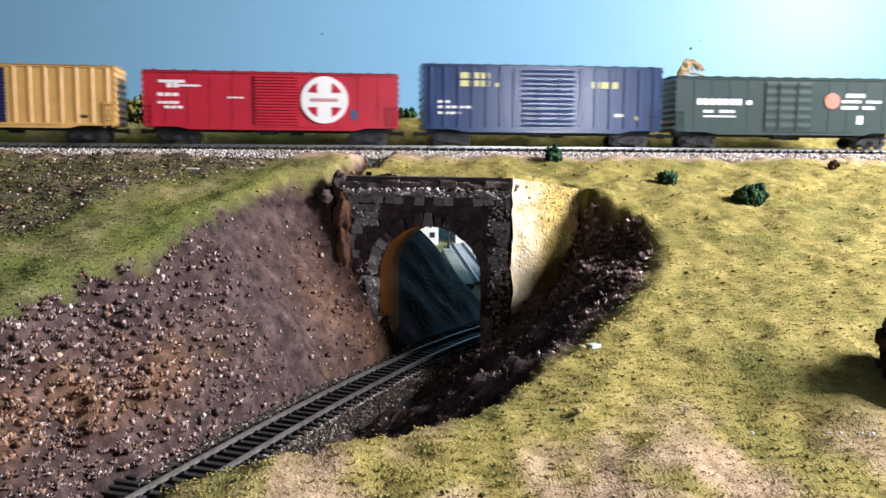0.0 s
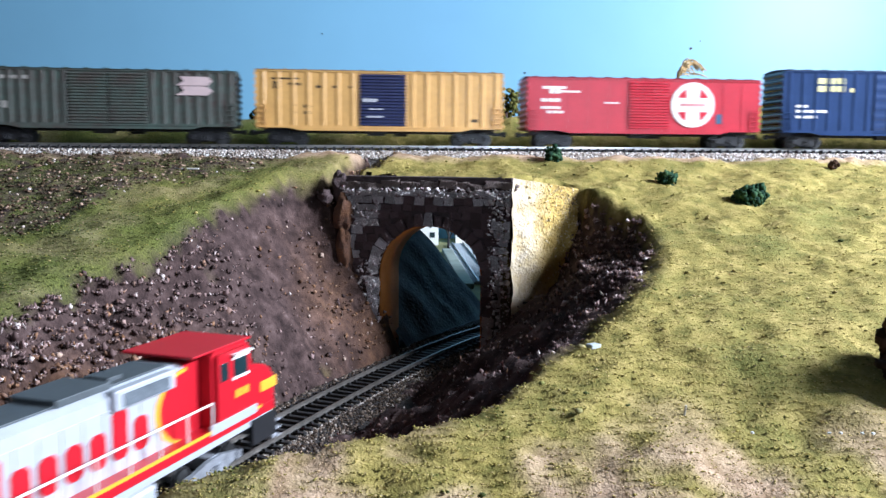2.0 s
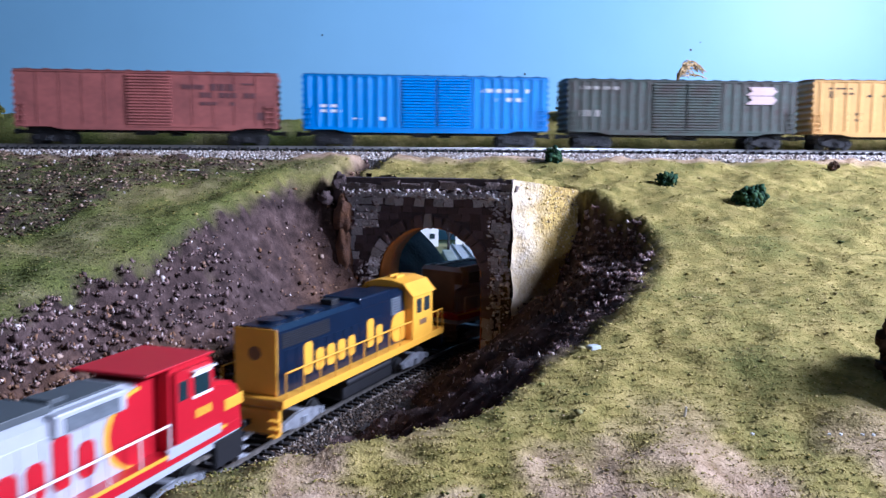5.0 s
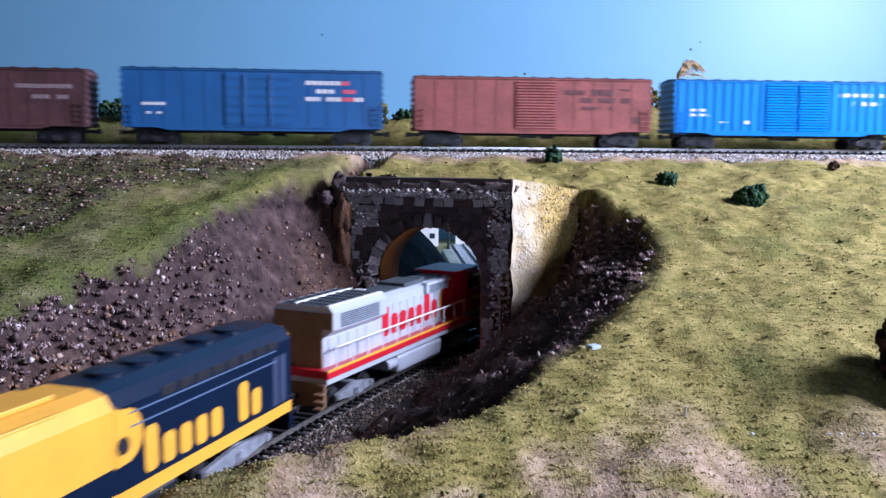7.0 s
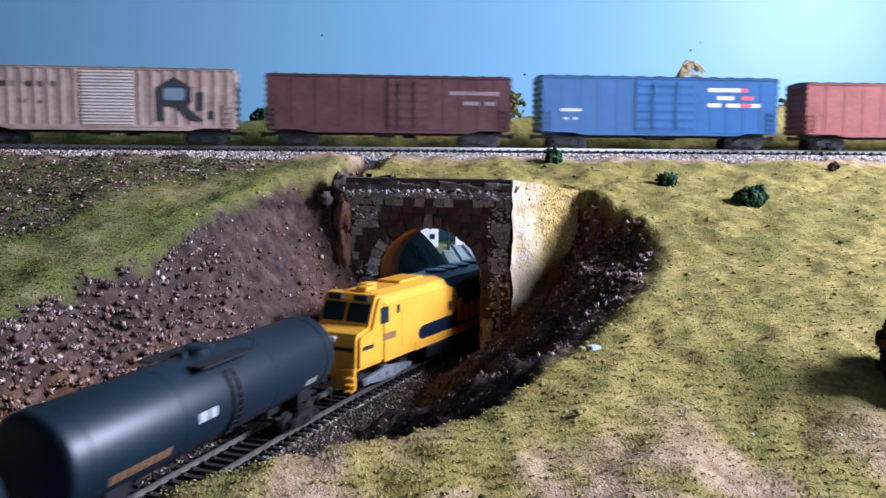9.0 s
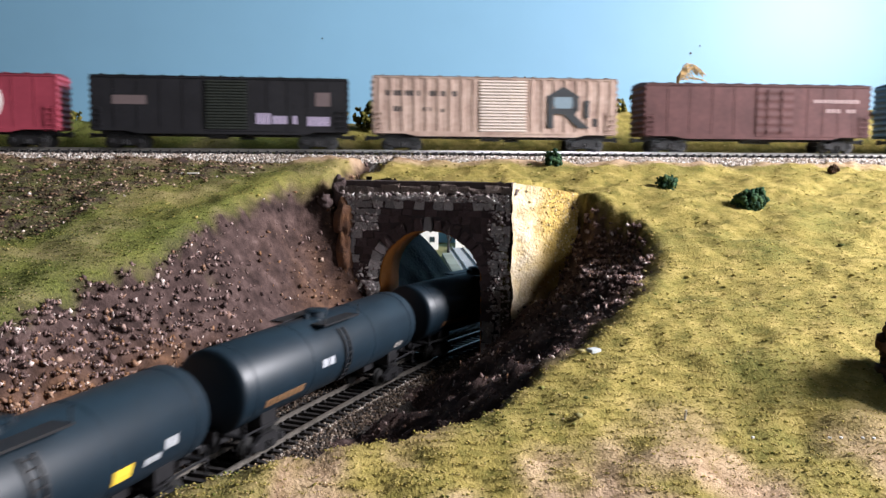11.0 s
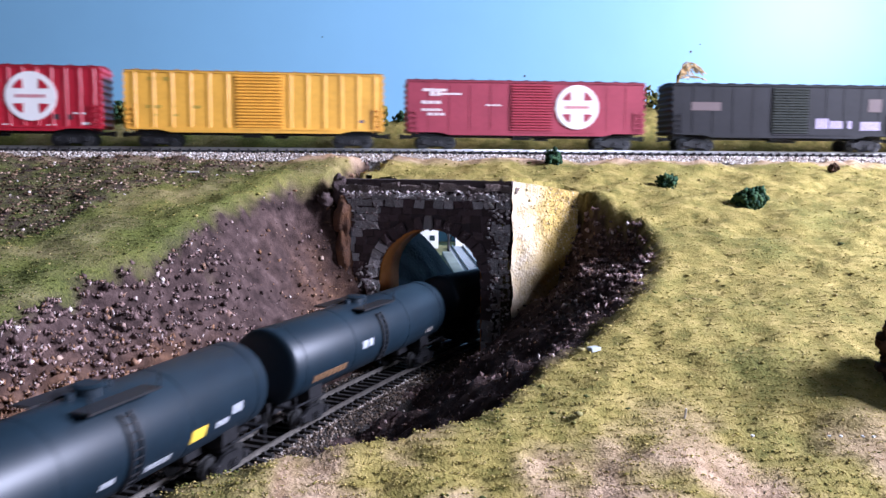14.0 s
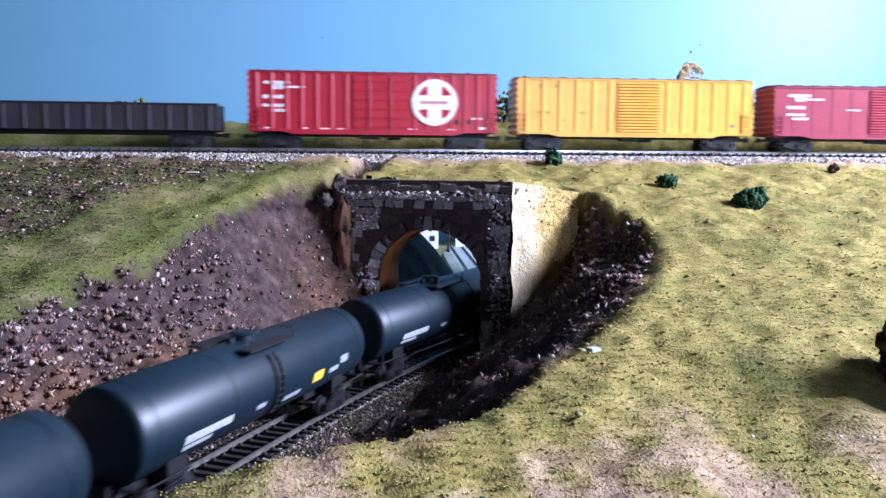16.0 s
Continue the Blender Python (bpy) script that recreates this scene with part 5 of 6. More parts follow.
M_RUBBLE = island_material("rock_rubble", [(0.0, (0.035, 0.021, 0.02)), (0.3, (0.085, 0.053, 0.048)), (0.55, (0.15, 0.096, 0.088)), (0.75, (0.25, 0.17, 0.155)), (0.8, (0.2, 0.1, 0.045)), (0.93, (0.38, 0.28, 0.26)), (1.0, (0.6, 0.52, 0.48))], 0.75, 0.25)
M_RUSTR = island_material("rusty_rubble", [(0.0, (0.05, 0.026, 0.018)), (0.4, (0.13, 0.068, 0.038)), (0.7, (0.23, 0.12, 0.06)), (0.9, (0.32, 0.2, 0.13)), (1.0, (0.55, 0.42, 0.34))], 0.8, 0.2)
M_GRAVEL = island_material("ballast_grain", [(0.0, (0.14, 0.11, 0.09)), (0.4, (0.34, 0.28, 0.23)), (0.75, (0.52, 0.47, 0.42)), (1.0, (0.78, 0.76, 0.73))])

gz = G["green"]
i, P = sample(turfy * np.clip(1.1 - gz, 0, 1), 125000)
tagged(scatter("turf", OCTA, P, rng.uniform(0.0002, 0.0005, len(P)), M_TURF, rng, 0.3, (1, 1, 0.45)), "yellow-green ground foam turf on the hillside", "grass", kind="stuff")
i, P = sample(turfy * np.clip(gz, 0.02, 1) ** 2, 46000)
tagged(scatter("turf", OCTA, P, rng.uniform(0.00022, 0.0006, len(P)), M_TURFG, rng, 0.3, (1, 1, 0.6)), "dark green ground foam with dead leaves", "grass", kind="stuff")
i, P = sample(grass * G["straw"], 26000)
tagged(scatter("turf", OCTA, P, rng.uniform(0.00018, 0.00045, len(P)), M_STRAW, rng, 0.3, (1, 1, 0.6)), "straw-coloured ground foam patches", "grass", kind="stuff")
i, P = sample(turfy * np.clip(1.1 - gz, 0, 1), 7000)
tagged(scatter("turf", ICO, P, rng.uniform(0.0004, 0.0011, len(P)) * np.clip(dist[i] / 0.45, 0.35, 1.1), M_TURF, rng, 0.45, (1, 1, 0.5)), "lumps of yellow-green ground foam on the hillside", "grass", kind="stuff")
i, P = sample(grass * (G["big"] > 0.1), 120)
tagged(scatter("turf_clump", ICO, P, rng.uniform(0.0008, 0.002, len(P)), M_TURFG, rng, 0.4, (1, 1, 0.5)), "small dark weed clumps in the turf", "grass", kind="stuff")

# rubble in the cutting: thick on its lower left face and along the crests
left_face = (G["Q"] < 0) * np.clip(1.25 - G["S"] / 0.16, 0.03, 1) * np.clip(0.8 + 1.2 * G["big"], 0.4, 1.5)
right_face = (G["Q"] > 0) * (0.04 + 0.3 * np.clip((G["Z"] - H + 0.085) / 0.03, 0, 1) + 1.1 * np.clip((G["Z"] - H + 0.075) / 0.02, 0, 1) * (G["S"] > 0.22))
bare = G["rock"] * (np.abs(G["Q"]) > 0.024) * (near_up > 0.03) * (G["S"] < S_PORTAL + 0.06) * (G["litter"] < 0.3) * np.clip(G["rock"] * 2 - 0.9, 0, 1)
i, P = sample(bare * (left_face * (1 - 0.6 * G["rust"]) + right_face), 80000)
sz = (0.0003 + 0.0012 * rng.random(len(P)) ** 4) * np.where(G["Q"][i] > 0, 0.8, 1.0) * np.clip(dist[i] / 0.46, 0.6, 1)
tagged(scatter("rubble", OCTA, P, sz, M_RUBBLE, rng, 0.6, (0.9, 0.9, 1.2), (0.25, 1.6)), "loose brown and grey rock rubble on the cutting", "rubble", kind="stuff")
i, P = sample(bare * G["rust"] * (0.12 + left_face), 16000)
sz = 0.0003 + 0.0012 * rng.random(len(P)) ** 4
tagged(scatter("rubble", OCTA, P, sz, M_RUSTR, rng, 0.6, (0.95, 0.95, 1.1), (0.3, 1.5)), "rusty orange rock rubble along the cutting", "rubble", kind="stuff")
i, P = sample(G["litter"] / dist ** 2, 5200)
M_LEAF = island_material("dead_leaf", [(0.0, (0.03, 0.02, 0.014)), (0.35, (0.09, 0.055, 0.035)), (0.6, (0.07, 0.08, 0.03)), (0.8, (0.22, 0.14, 0.09)), (0.95, (0.42, 0.3, 0.22)), (1.0, (0.55, 0.5, 0.45))])
tagged(scatter("leaf_litter", OCTA, P, rng.uniform(0.0005, 0.0017, len(P)), M_LEAF, rng, 0.4, (1, 1, 0.6)), "brown dead leaf litter on the hillside", "leaf litter", kind="stuff")
# ballast of the upper line
n = 16000
s_ = rng.uniform(-0.5, 0.62, n)
lat = rng.uniform(0.018, 0.03, n) * np.where(rng.random(n) < 0.85, 1, -1)
px_, py_ = np.interp(s_, US, UXY[:, 0]), np.interp(s_, US, UXY[:, 1])
P = np.stack([px_ + 0.11 * lat, py_ - lat, np.where(np.abs(lat) < 0.021, ZU - 0.0047, ZU - 0.0047 - (np.abs(lat) - 0.021) * 0.55)], 1)
tagged(scatter("ballast", OCTA, P, rng.uniform(0.0005, 0.0011, n), M_GRAVEL, rng), "pale loose ballast along the upper track", "ballast", kind="stuff")
n = 9000
s_ = rng.uniform(-0.5, 0.62, n)
lat = rng.uniform(-0.013, 0.0148, n)
px_, py_ = np.interp(s_, US, UXY[:, 0]), np.interp(s_, US, UXY[:, 1])
P = np.stack([px_ + 0.11 * lat, py_ - lat, np.full(n, ZU - 0.0043)], 1)
tagged(scatter("ballast", OCTA, P, rng.uniform(0.0006, 0.0012, n), M_GRAVEL, rng), "pale ballast between the ties of the upper track", "ballast", kind="stuff")
# cinders of the lower line
n = 9000
s_ = rng.uniform(-0.12, 0.42, n)
lat = rng.uniform(0.0105, 0.03, n) * np.where(rng.random(n) < 0.65, 1, -1)
th_ = np.interp(s_, LS, LT)
P = np.stack([np.interp(s_, LS, LXY[:, 0]) + lat * np.sin(th_), np.interp(s_, LS, LXY[:, 1]) - lat * np.cos(th_), np.where(np.abs(lat) < 0.021, ZL - 0.0036, ZL - 0.0036 - (np.abs(lat) - 0.021) * 0.2)], 1)
M_CINDER = island_material("cinder_grain", [(0.0, (0.025, 0.019, 0.016)), (0.5, (0.085, 0.064, 0.048)), (0.85, (0.18, 0.135, 0.1)), (1.0, (0.4, 0.35, 0.3))])
tagged(scatter("ballast", OCTA, P, rng.uniform(0.0005, 0.0012, n), M_CINDER, rng), "dark cinder ballast along the lower track", "ballast", kind="stuff")
n = 3000
s_ = rng.uniform(-0.12, 0.26, n)
lat = rng.uniform(0.0108, 0.0165, n)
th_ = np.interp(s_, LS, LT)
P = np.stack([np.interp(s_, LS, LXY[:, 0]) + lat * np.sin(th_), np.interp(s_, LS, LXY[:, 1]) - lat * np.cos(th_), np.full(n, ZL - 0.0036)], 1)
tagged(scatter("ballast", OCTA, P, rng.uniform(0.0004, 0.0008, n), M_GRAVEL, rng), "pale grit between the tie ends of the lower track", "ballast", kind="stuff")


def stone_material(name, lo_c, hi_c, grain=260):
    """Stone whose tone differs from block to block."""
    m = mat(name, hi_c, 0.9, var=0.2, scale=grain, bump=0.7, color2=lo_c)
    nt = m.node_tree
    b = nt.nodes["Principled BSDF"]
    src = b.inputs["Base Color"].links[0].from_socket
    oi = nt.nodes.new("ShaderNodeObjectInfo")
    mr = nt.nodes.new("ShaderNodeMapRange")
    mr.inputs[3].default_value, mr.inputs[4].default_value = 0.6, 1.15
    mx = nt.nodes.new("ShaderNodeVectorMath")
    mx.operation = "SCALE"
    nt.links.new(oi.outputs["Random"], mr.inputs[0])
    nt.links.new(src, mx.inputs[0])
    nt.links.new(mr.outputs[0], mx.inputs["Scale"])
    nt.links.new(mx.outputs[0], b.inputs["Base Color"])
    return m


M_PALE = stone_material("pale_stone", (0.3, 0.22, 0.21), (0.98, 0.94, 0.92), 320)
M_COPE = stone_material("dusty_stone", (0.2, 0.15, 0.13), (0.36, 0.28, 0.25))
M_DARKS = stone_material("stained_stone", (0.035, 0.02, 0.022), (0.24, 0.16, 0.155), 320)


def stonework(t):
    rnd = random.Random(11)
    HW = 0.057
    shapes = []
    for k in range(10):
        bm = bmesh.new()
        bmesh.ops.create_cube(bm, size=1)
        bmesh.ops.bevel(bm, geom=list(bm.edges), offset=0.1, segments=1, affect="EDGES")
        for v in bm.verts:
            v.co += Vector((rnd.uniform(-0.15, 0.15), rnd.uniform(-0.14, 0.14), rnd.uniform(-0.17, 0.17)))
        me = bpy.data.meshes.new("stone")
        bm.to_mesh(me)
        bm.free()
        shapes.append(me)
    both = {}

    def stone(x, z, w, h, d, material, turn=0.0, name="stone"):
        me = rnd.choice(shapes)
        key = (me.name, material.name)
        if key not in both:
            both[key] = me.copy()
            both[key].materials.append(material)
        ob = new(name, both[key])
        ob.parent = t
        ob.matrix_basis = Matrix.LocRotScale((x, rnd.uniform(-0.0003, 0.0006), z), Euler((0, turn, 0)), (w, d, h))

    z, row = -0.002, 0
    while z < 0.103:
        h = rnd.uniform(0.0042, 0.0056)
        x = -HW + (0.003 if row % 2 else 0.0)
        while x < HW - 0.003:
            w = min(rnd.uniform(0.0052, 0.0095), HW - x)
            cx, cz = x + w / 2, z + h / 2
            rr = math.hypot(cx - AXC, max(0, cz - ASP) / AK)
            if rr > AR + 0.0068 + w * 0.25:
                edge = cx > HW - 0.012 and (cz < 0.088 or rnd.random() < 0.4) or cx < -HW + 0.011 and rnd.random() < 0.5 or cz < 0.022 or (-0.05 < cx < -0.028 and 0.08 < cz < 0.096) or (cz > 0.097 and rnd.random() < 0.55)
                stone(cx, cz, w * 0.93, h * 0.9, 0.0025 if edge else 0.0017, M_PALE if edge else M_DARKS)
            x += w
        z += h
        row += 1
    # voussoirs and jambs round the arch
    for k in range(19):
        a = math.pi * (k + 0.5) / 19
        rr = AR + 0.0035
        key = k == 9
        stone(AXC + rr * math.cos(a), ASP + rr * AK * math.sin(a), 0.0082 if key else 0.0072, 0.0052, 0.0062 if key else 0.005, M_PALE if key or k > 14 else M_DARKS, -a, "voussoir")
    for sx in (-1, 1):
        zz = -0.002
        while zz < ASP - 0.003:
            h = rnd.uniform(0.005, 0.0075)
            stone(AXC + sx * (AR + 0.0038), zz + h / 2, rnd.uniform(0.0065, 0.009), h * 0.92, 0.005, M_PALE if sx < 0 or zz < 0.025 else M_DARKS, 0, "jamb_stone")
            zz += h
    # rough coping along the top
    x = -HW - 0.002
    while x < HW:
        w = rnd.uniform(0.006, 0.014)
        stone(x + w / 2, 0.1075 + rnd.uniform(-0.001, 0.001), w * 0.98, rnd.uniform(0.004, 0.0062), rnd.uniform(0.003, 0.0042), M_COPE, rnd.uniform(-0.05, 0.05), "coping_stone")
        x += w
    # whitish mortar stones under the coping
    x = -HW + 0.002
    while x < HW - 0.002:
        w = rnd.uniform(0.004, 0.011)
        if rnd.random() < 0.85:
            stone(x + w / 2, 0.1025 + rnd.uniform(-0.0008, 0.0006), w, rnd.uniform(0.0026, 0.0045), rnd.uniform(0.0056, 0.007), M_PALE, rnd.uniform(-0.08, 0.08), "string_stone")
        x += w


stonework(PORTAL)
# pale flakes added to the portal's edges, giving the bright specks of lit stone
FL = []
for n, x0, x1, z0, z1 in ((420, -0.057, 0.057, 0.1005, 0.106), (260, -0.045, -0.033, 0.0, 0.06), (420, 0.043, 0.057, 0.0, 0.1), (120, -0.055, -0.03, 0.08, 0.098)):
    FL.append(np.stack([rng.uniform(x0, x1, n), rng.uniform(-0.0034, -0.0016, n), rng.uniform(z0, z1, n)], 1))
FL = np.concatenate(FL)
ob = scatter("bright_flake", OCTA, FL, 0.0003 + 0.0013 * rng.random(len(FL)) ** 2, island_material("bright_flake", [(0.0, (0.3, 0.22, 0.21)), (0.5, (0.6, 0.52, 0.5)), (1.0, (0.85, 0.8, 0.78))]), rng, 0.5, (1.1, 0.6, 0.9))
ob["kind"] = "stuff"
ob.parent = PORTAL


def folded_sheet(name, fn, nu, nv, material, label, cat, kind="structure", thick=0.004):
    """An uneven sheet with thickness, from a function of two shares."""
    bm = bmesh.new()
    g = [[bm.verts.new(fn(u / nu, v / nv)) for v in range(nv + 1)] for u in range(nu + 1)]
    for u in range(nu):
        for v in range(nv):
            bm.faces.new((g[u][v], g[u + 1][v], g[u + 1][v + 1], g[u][v + 1]))
    bmesh.ops.recalc_face_normals(bm, faces=bm.faces)
    return tagged(finish(name, bm, material, smooth=True), label, cat, kind=kind)


M_WING = mat("sandy_plaster", (0.66, 0.57, 0.43), 0.95, var=0.15, scale=75, bump=1.0, color2=(0.46, 0.34, 0.16))


def wing(u, v):
    x, y = WING[0] - 0.0015 + 0.055 * u, WING[1] - 0.002 + 0.0405 * u
    top, low = H - 0.0125 - 0.009 * u, H - 0.133 + 0.07 * u ** 0.8
    k = 1 - v
    nz = noise.noise((u * 6, v * 9, 1.5)) * 0.0022 + noise.noise((u * 22, v * 30, 4.5)) * 0.001
    return (x + (0.003 + 0.011 * k * u + nz) * 0.66, y - (0.003 + 0.011 * k * u + nz) * 0.75, low + (top - low) * v)


WP = np.array([wing(u, v) for u, v in zip(rng.random(5000) ** 0.35, rng.random(5000))])
tagged(scatter("wing_grit", OCTA, WP, 0.0003 + 0.0006 * rng.random(5000) ** 3, island_material("ochre_grit", [(0.0, (0.2, 0.13, 0.06)), (0.2, (0.38, 0.27, 0.09)), (0.7, (0.5, 0.38, 0.15)), (1.0, (0.7, 0.6, 0.45))]), rng), "ochre grit and foam on the wing wall", "grit", kind="stuff")
nt = M_WING.node_tree
pale = M_WING.node_tree.nodes["Principled BSDF"].inputs["Base Color"].links[0].from_socket
ochre, att, nz_, add_ = nt.nodes.new("ShaderNodeMix"), nt.nodes.new("ShaderNodeTexCoord"), nt.nodes.new("ShaderNodeTexNoise"), nt.nodes.new("ShaderNodeMath")
sep, rmp = nt.nodes.new("ShaderNodeSeparateXYZ"), nt.nodes.new("ShaderNodeMapRange")
ochre.data_type = "RGBA"
ochre.inputs[7].default_value = (0.42, 0.29, 0.075, 1)
nz_.inputs["Scale"].default_value, nz_.inputs["Detail"].default_value = 90, 5
add_.operation = "MULTIPLY_ADD"
add_.inputs[1].default_value = 0.035
nt.links.new(att.outputs["Object"], nz_.inputs["Vector"])
nt.links.new(att.outputs["Object"], sep.inputs[0])
nt.links.new(nz_.outputs["Fac"], add_.inputs[0])
nt.links.new(sep.outputs[0], add_.inputs[2])
rmp.inputs[1].default_value, rmp.inputs[2].default_value = WING[0] + 0.024, WING[0] + 0.044
nt.links.new(add_.outputs[0], rmp.inputs[0])
nt.links.new(rmp.outputs[0], ochre.inputs[0])
nt.links.new(pale, ochre.inputs[6])
nt.links.new(ochre.outputs[2], nt.nodes["Principled BSDF"].inputs["Base Color"])
folded_sheet("wing_wall", wing, 26, 46, M_WING, "sunlit sandy plaster wing wall beside the portal", "wing wall")
# the dimness under the ridge is put into this rock's dark teal
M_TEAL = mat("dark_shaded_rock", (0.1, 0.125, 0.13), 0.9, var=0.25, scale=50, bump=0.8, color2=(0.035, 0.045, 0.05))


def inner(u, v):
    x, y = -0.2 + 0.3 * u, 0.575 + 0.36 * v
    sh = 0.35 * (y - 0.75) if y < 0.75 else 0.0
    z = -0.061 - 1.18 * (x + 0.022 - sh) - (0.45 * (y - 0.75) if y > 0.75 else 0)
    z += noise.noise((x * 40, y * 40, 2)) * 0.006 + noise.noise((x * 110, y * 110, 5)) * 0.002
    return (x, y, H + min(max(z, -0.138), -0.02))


folded_sheet("inner_bank", inner, 60, 60, M_TEAL, "rough rock bank behind the tunnel mouth, coloured dark for shade", "rock bank")


def boulder(x, y, z, r, seed, material, label):
    rnd = random.Random(seed)
    bm = bmesh.new()
    bmesh.ops.create_icosphere(bm, subdivisions=3, radius=1)
    for v in bm.verts:
        d = 0.85 + 0.15 * noise.noise(v.co * 4.0 + Vector((0, seed, 0))) + 0.45 * noise.noise(v.co * 1.6 + Vector((seed, 0, 0))) + rnd.uniform(-0.03, 0.03)
        v.co = Vector((v.co.x * d * r[0], v.co.y * d * r[1], v.co.z * d * r[2]))
    ob = tagged(finish("rock", bm, material, smooth=True), label, "rock", "rocks beside the tunnel portal")
    ob.matrix_basis = pose(x, y, z, 0, 0, rnd.uniform(0, 360))


M_ORANGE = mat("rusty_rock", (0.19, 0.085, 0.036), 0.9, var=0.3, scale=160, bump=0.9, color2=(0.08, 0.04, 0.028))
M_BROWNR = mat("brown_rock", (0.08, 0.05, 0.045), 0.85, var=0.3, scale=150, bump=0.9, color2=(0.04, 0.025, 0.025))
for k, (x, y, z, r, m) in enumerate(((-0.068, 0.556, -0.004, (0.006, 0.006, 0.009), M_BROWNR), (-0.0655, 0.551, -0.022, (0.006, 0.006, 0.012), M_ORANGE), (-0.065, 0.551, -0.045, (0.007, 0.006, 0.014), M_ORANGE),
                                     (-0.064, 0.549, -0.07, (0.005, 0.005, 0.013), M_BROWNR), (-0.062, 0.546, -0.092, (0.006, 0.005, 0.011), M_ORANGE), (-0.077, 0.552, -0.01, (0.005, 0.004, 0.004), M_BROWNR),
                                     (-0.058, 0.538, -0.118, (0.008, 0.006, 0.008), M_BROWNR), (0.046, 0.517, -0.122, (0.007, 0.006, 0.006), M_BROWNR))):
    boulder(x, y + 0.002, H + z - 0.016, (r[0] * 1.05, r[1] * 1.0, r[2] * 1.25), k + 3, m, "rusty brown plaster rock beside the portal")


def bush(x, y, z, r, n, material, label, seed, name="bush", group="bushes on the hillside"):
    g = np.random.default_rng(seed)
    d = g.normal(size=(n, 3))
    d /= np.linalg.norm(d, axis=1)[:, None]
    lump = 0.75 + 0.35 * np.sin(d[:, 0] * 4 + seed) * np.cos(d[:, 1] * 5 + seed)
    P = d * (g.uniform(0.5, 1.0, n) ** 0.4 * lump)[:, None] * np.array(r) + np.array((0, 0, r[2] * 0.75))
    t = thing(name, label, "bush", group)
    t.location = (x, y, z - 0.001)
    ob = scatter("foliage", ICO, P, g.uniform(0.0008, 0.0019, n) * (max(r) / 0.008) ** 0.4, material, g, 0.4)
    ob.parent = t
    part("stem", tube(bmesh.new(), (0, 0, -0.001), (0, 0, r[2]), max(r) * 0.08, 6), M_BROWNR, t)


M_BUSH = island_material("dark_foam_leaf", [(0.0, (0.008, 0.02, 0.012)), (0.5, (0.02, 0.05, 0.026)), (1.0, (0.05, 0.09, 0.04))])
M_BUSHO = island_material("olive_foam_leaf", [(0.0, (0.03, 0.035, 0.01)), (0.5, (0.09, 0.09, 0.02)), (1.0, (0.2, 0.17, 0.04))])
M_BUSHB = island_material("brown_leaf", [(0.0, (0.02, 0.014, 0.01)), (1.0, (0.09, 0.05, 0.03))])
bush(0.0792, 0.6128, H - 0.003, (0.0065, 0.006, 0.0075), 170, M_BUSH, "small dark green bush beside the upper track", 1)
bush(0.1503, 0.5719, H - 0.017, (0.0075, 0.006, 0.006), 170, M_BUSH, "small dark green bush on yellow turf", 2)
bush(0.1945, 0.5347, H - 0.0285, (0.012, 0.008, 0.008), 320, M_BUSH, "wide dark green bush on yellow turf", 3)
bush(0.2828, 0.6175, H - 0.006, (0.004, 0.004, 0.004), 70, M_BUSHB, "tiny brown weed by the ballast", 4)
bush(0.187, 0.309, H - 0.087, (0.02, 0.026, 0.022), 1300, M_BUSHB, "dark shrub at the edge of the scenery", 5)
for k in range(30):
    x = -0.5 + k * 0.043 + 0.013 * math.sin(k * 5.1)
    r = 0.008 + 0.006 * abs(math.sin(k * 2.3))
    bush(x, upper_y(x) + 0.1 + 0.02 * math.sin(k * 1.7), H + 0.03 + 0.016 * float(ss(-0.1, 0.3, np.array(x))), (r * 1.3, r, r * (0.8 + 0.35 * (0.0 < x < 0.2))), 160, (M_BUSHO, M_BUSHO, M_BUSH)[k % 3], "olive green foam shrub on the bank behind the track", 20 + k, group="shrubs on the bank")

# golden strands behind the upper line, added for a mark painted on the sky
M_PLUME = mat("golden_stroke", (0.58, 0.4, 0.18), 0.8, var=0.2, scale=200)
t = thing("dry_plume", "golden strands standing in for a plume painted on the backdrop", "dried plant")
t.location = (0.237, upper_y(0.245) + 0.16, H + 0.029)
part("stem", tube(bmesh.new(), (-0.012, 0, -0.06), (-0.011, 0, 0.055), 0.0006, 6), M_PLUME, t)
g = random.Random(5)
for k in range(26):
    bm = bmesh.new()
    last = Vector((-0.011, 0, 0.05 + g.uniform(-0.006, 0.004)))
    rise, reach = g.uniform(0.004, 0.02), g.uniform(0.012, 0.03)
    for j in range(1, 6):
        q = j / 5
        p = Vector((-0.011 + reach * q, g.uniform(-0.003, 0.003), 0.05 + rise * math.sin(q * 2.4) - 0.004 * q))
        tube(bm, last, p, 0.00045, 5)
        last = p
    part("strand", bm, M_PLUME, t)

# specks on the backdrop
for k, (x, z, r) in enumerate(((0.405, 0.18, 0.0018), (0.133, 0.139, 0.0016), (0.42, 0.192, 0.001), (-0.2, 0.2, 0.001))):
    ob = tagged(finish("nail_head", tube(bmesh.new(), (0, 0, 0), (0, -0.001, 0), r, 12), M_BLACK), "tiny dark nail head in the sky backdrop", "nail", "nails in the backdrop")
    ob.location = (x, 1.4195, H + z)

# small things on the turf
def chip(name, label, cat, x, y, z, a, b, c, color, rz=20, ry=0):
    bm = boxes((-a / 2, a / 2, -b / 2, b / 2, 0, c), bev=min(a, b, c) * 0.2)
    ob = tagged(finish(name, bm, mat(name, color, 0.8, var=0.2, scale=200)), label, cat)
    ob.matrix_basis = pose(x, y, z, 0, ry, rz)


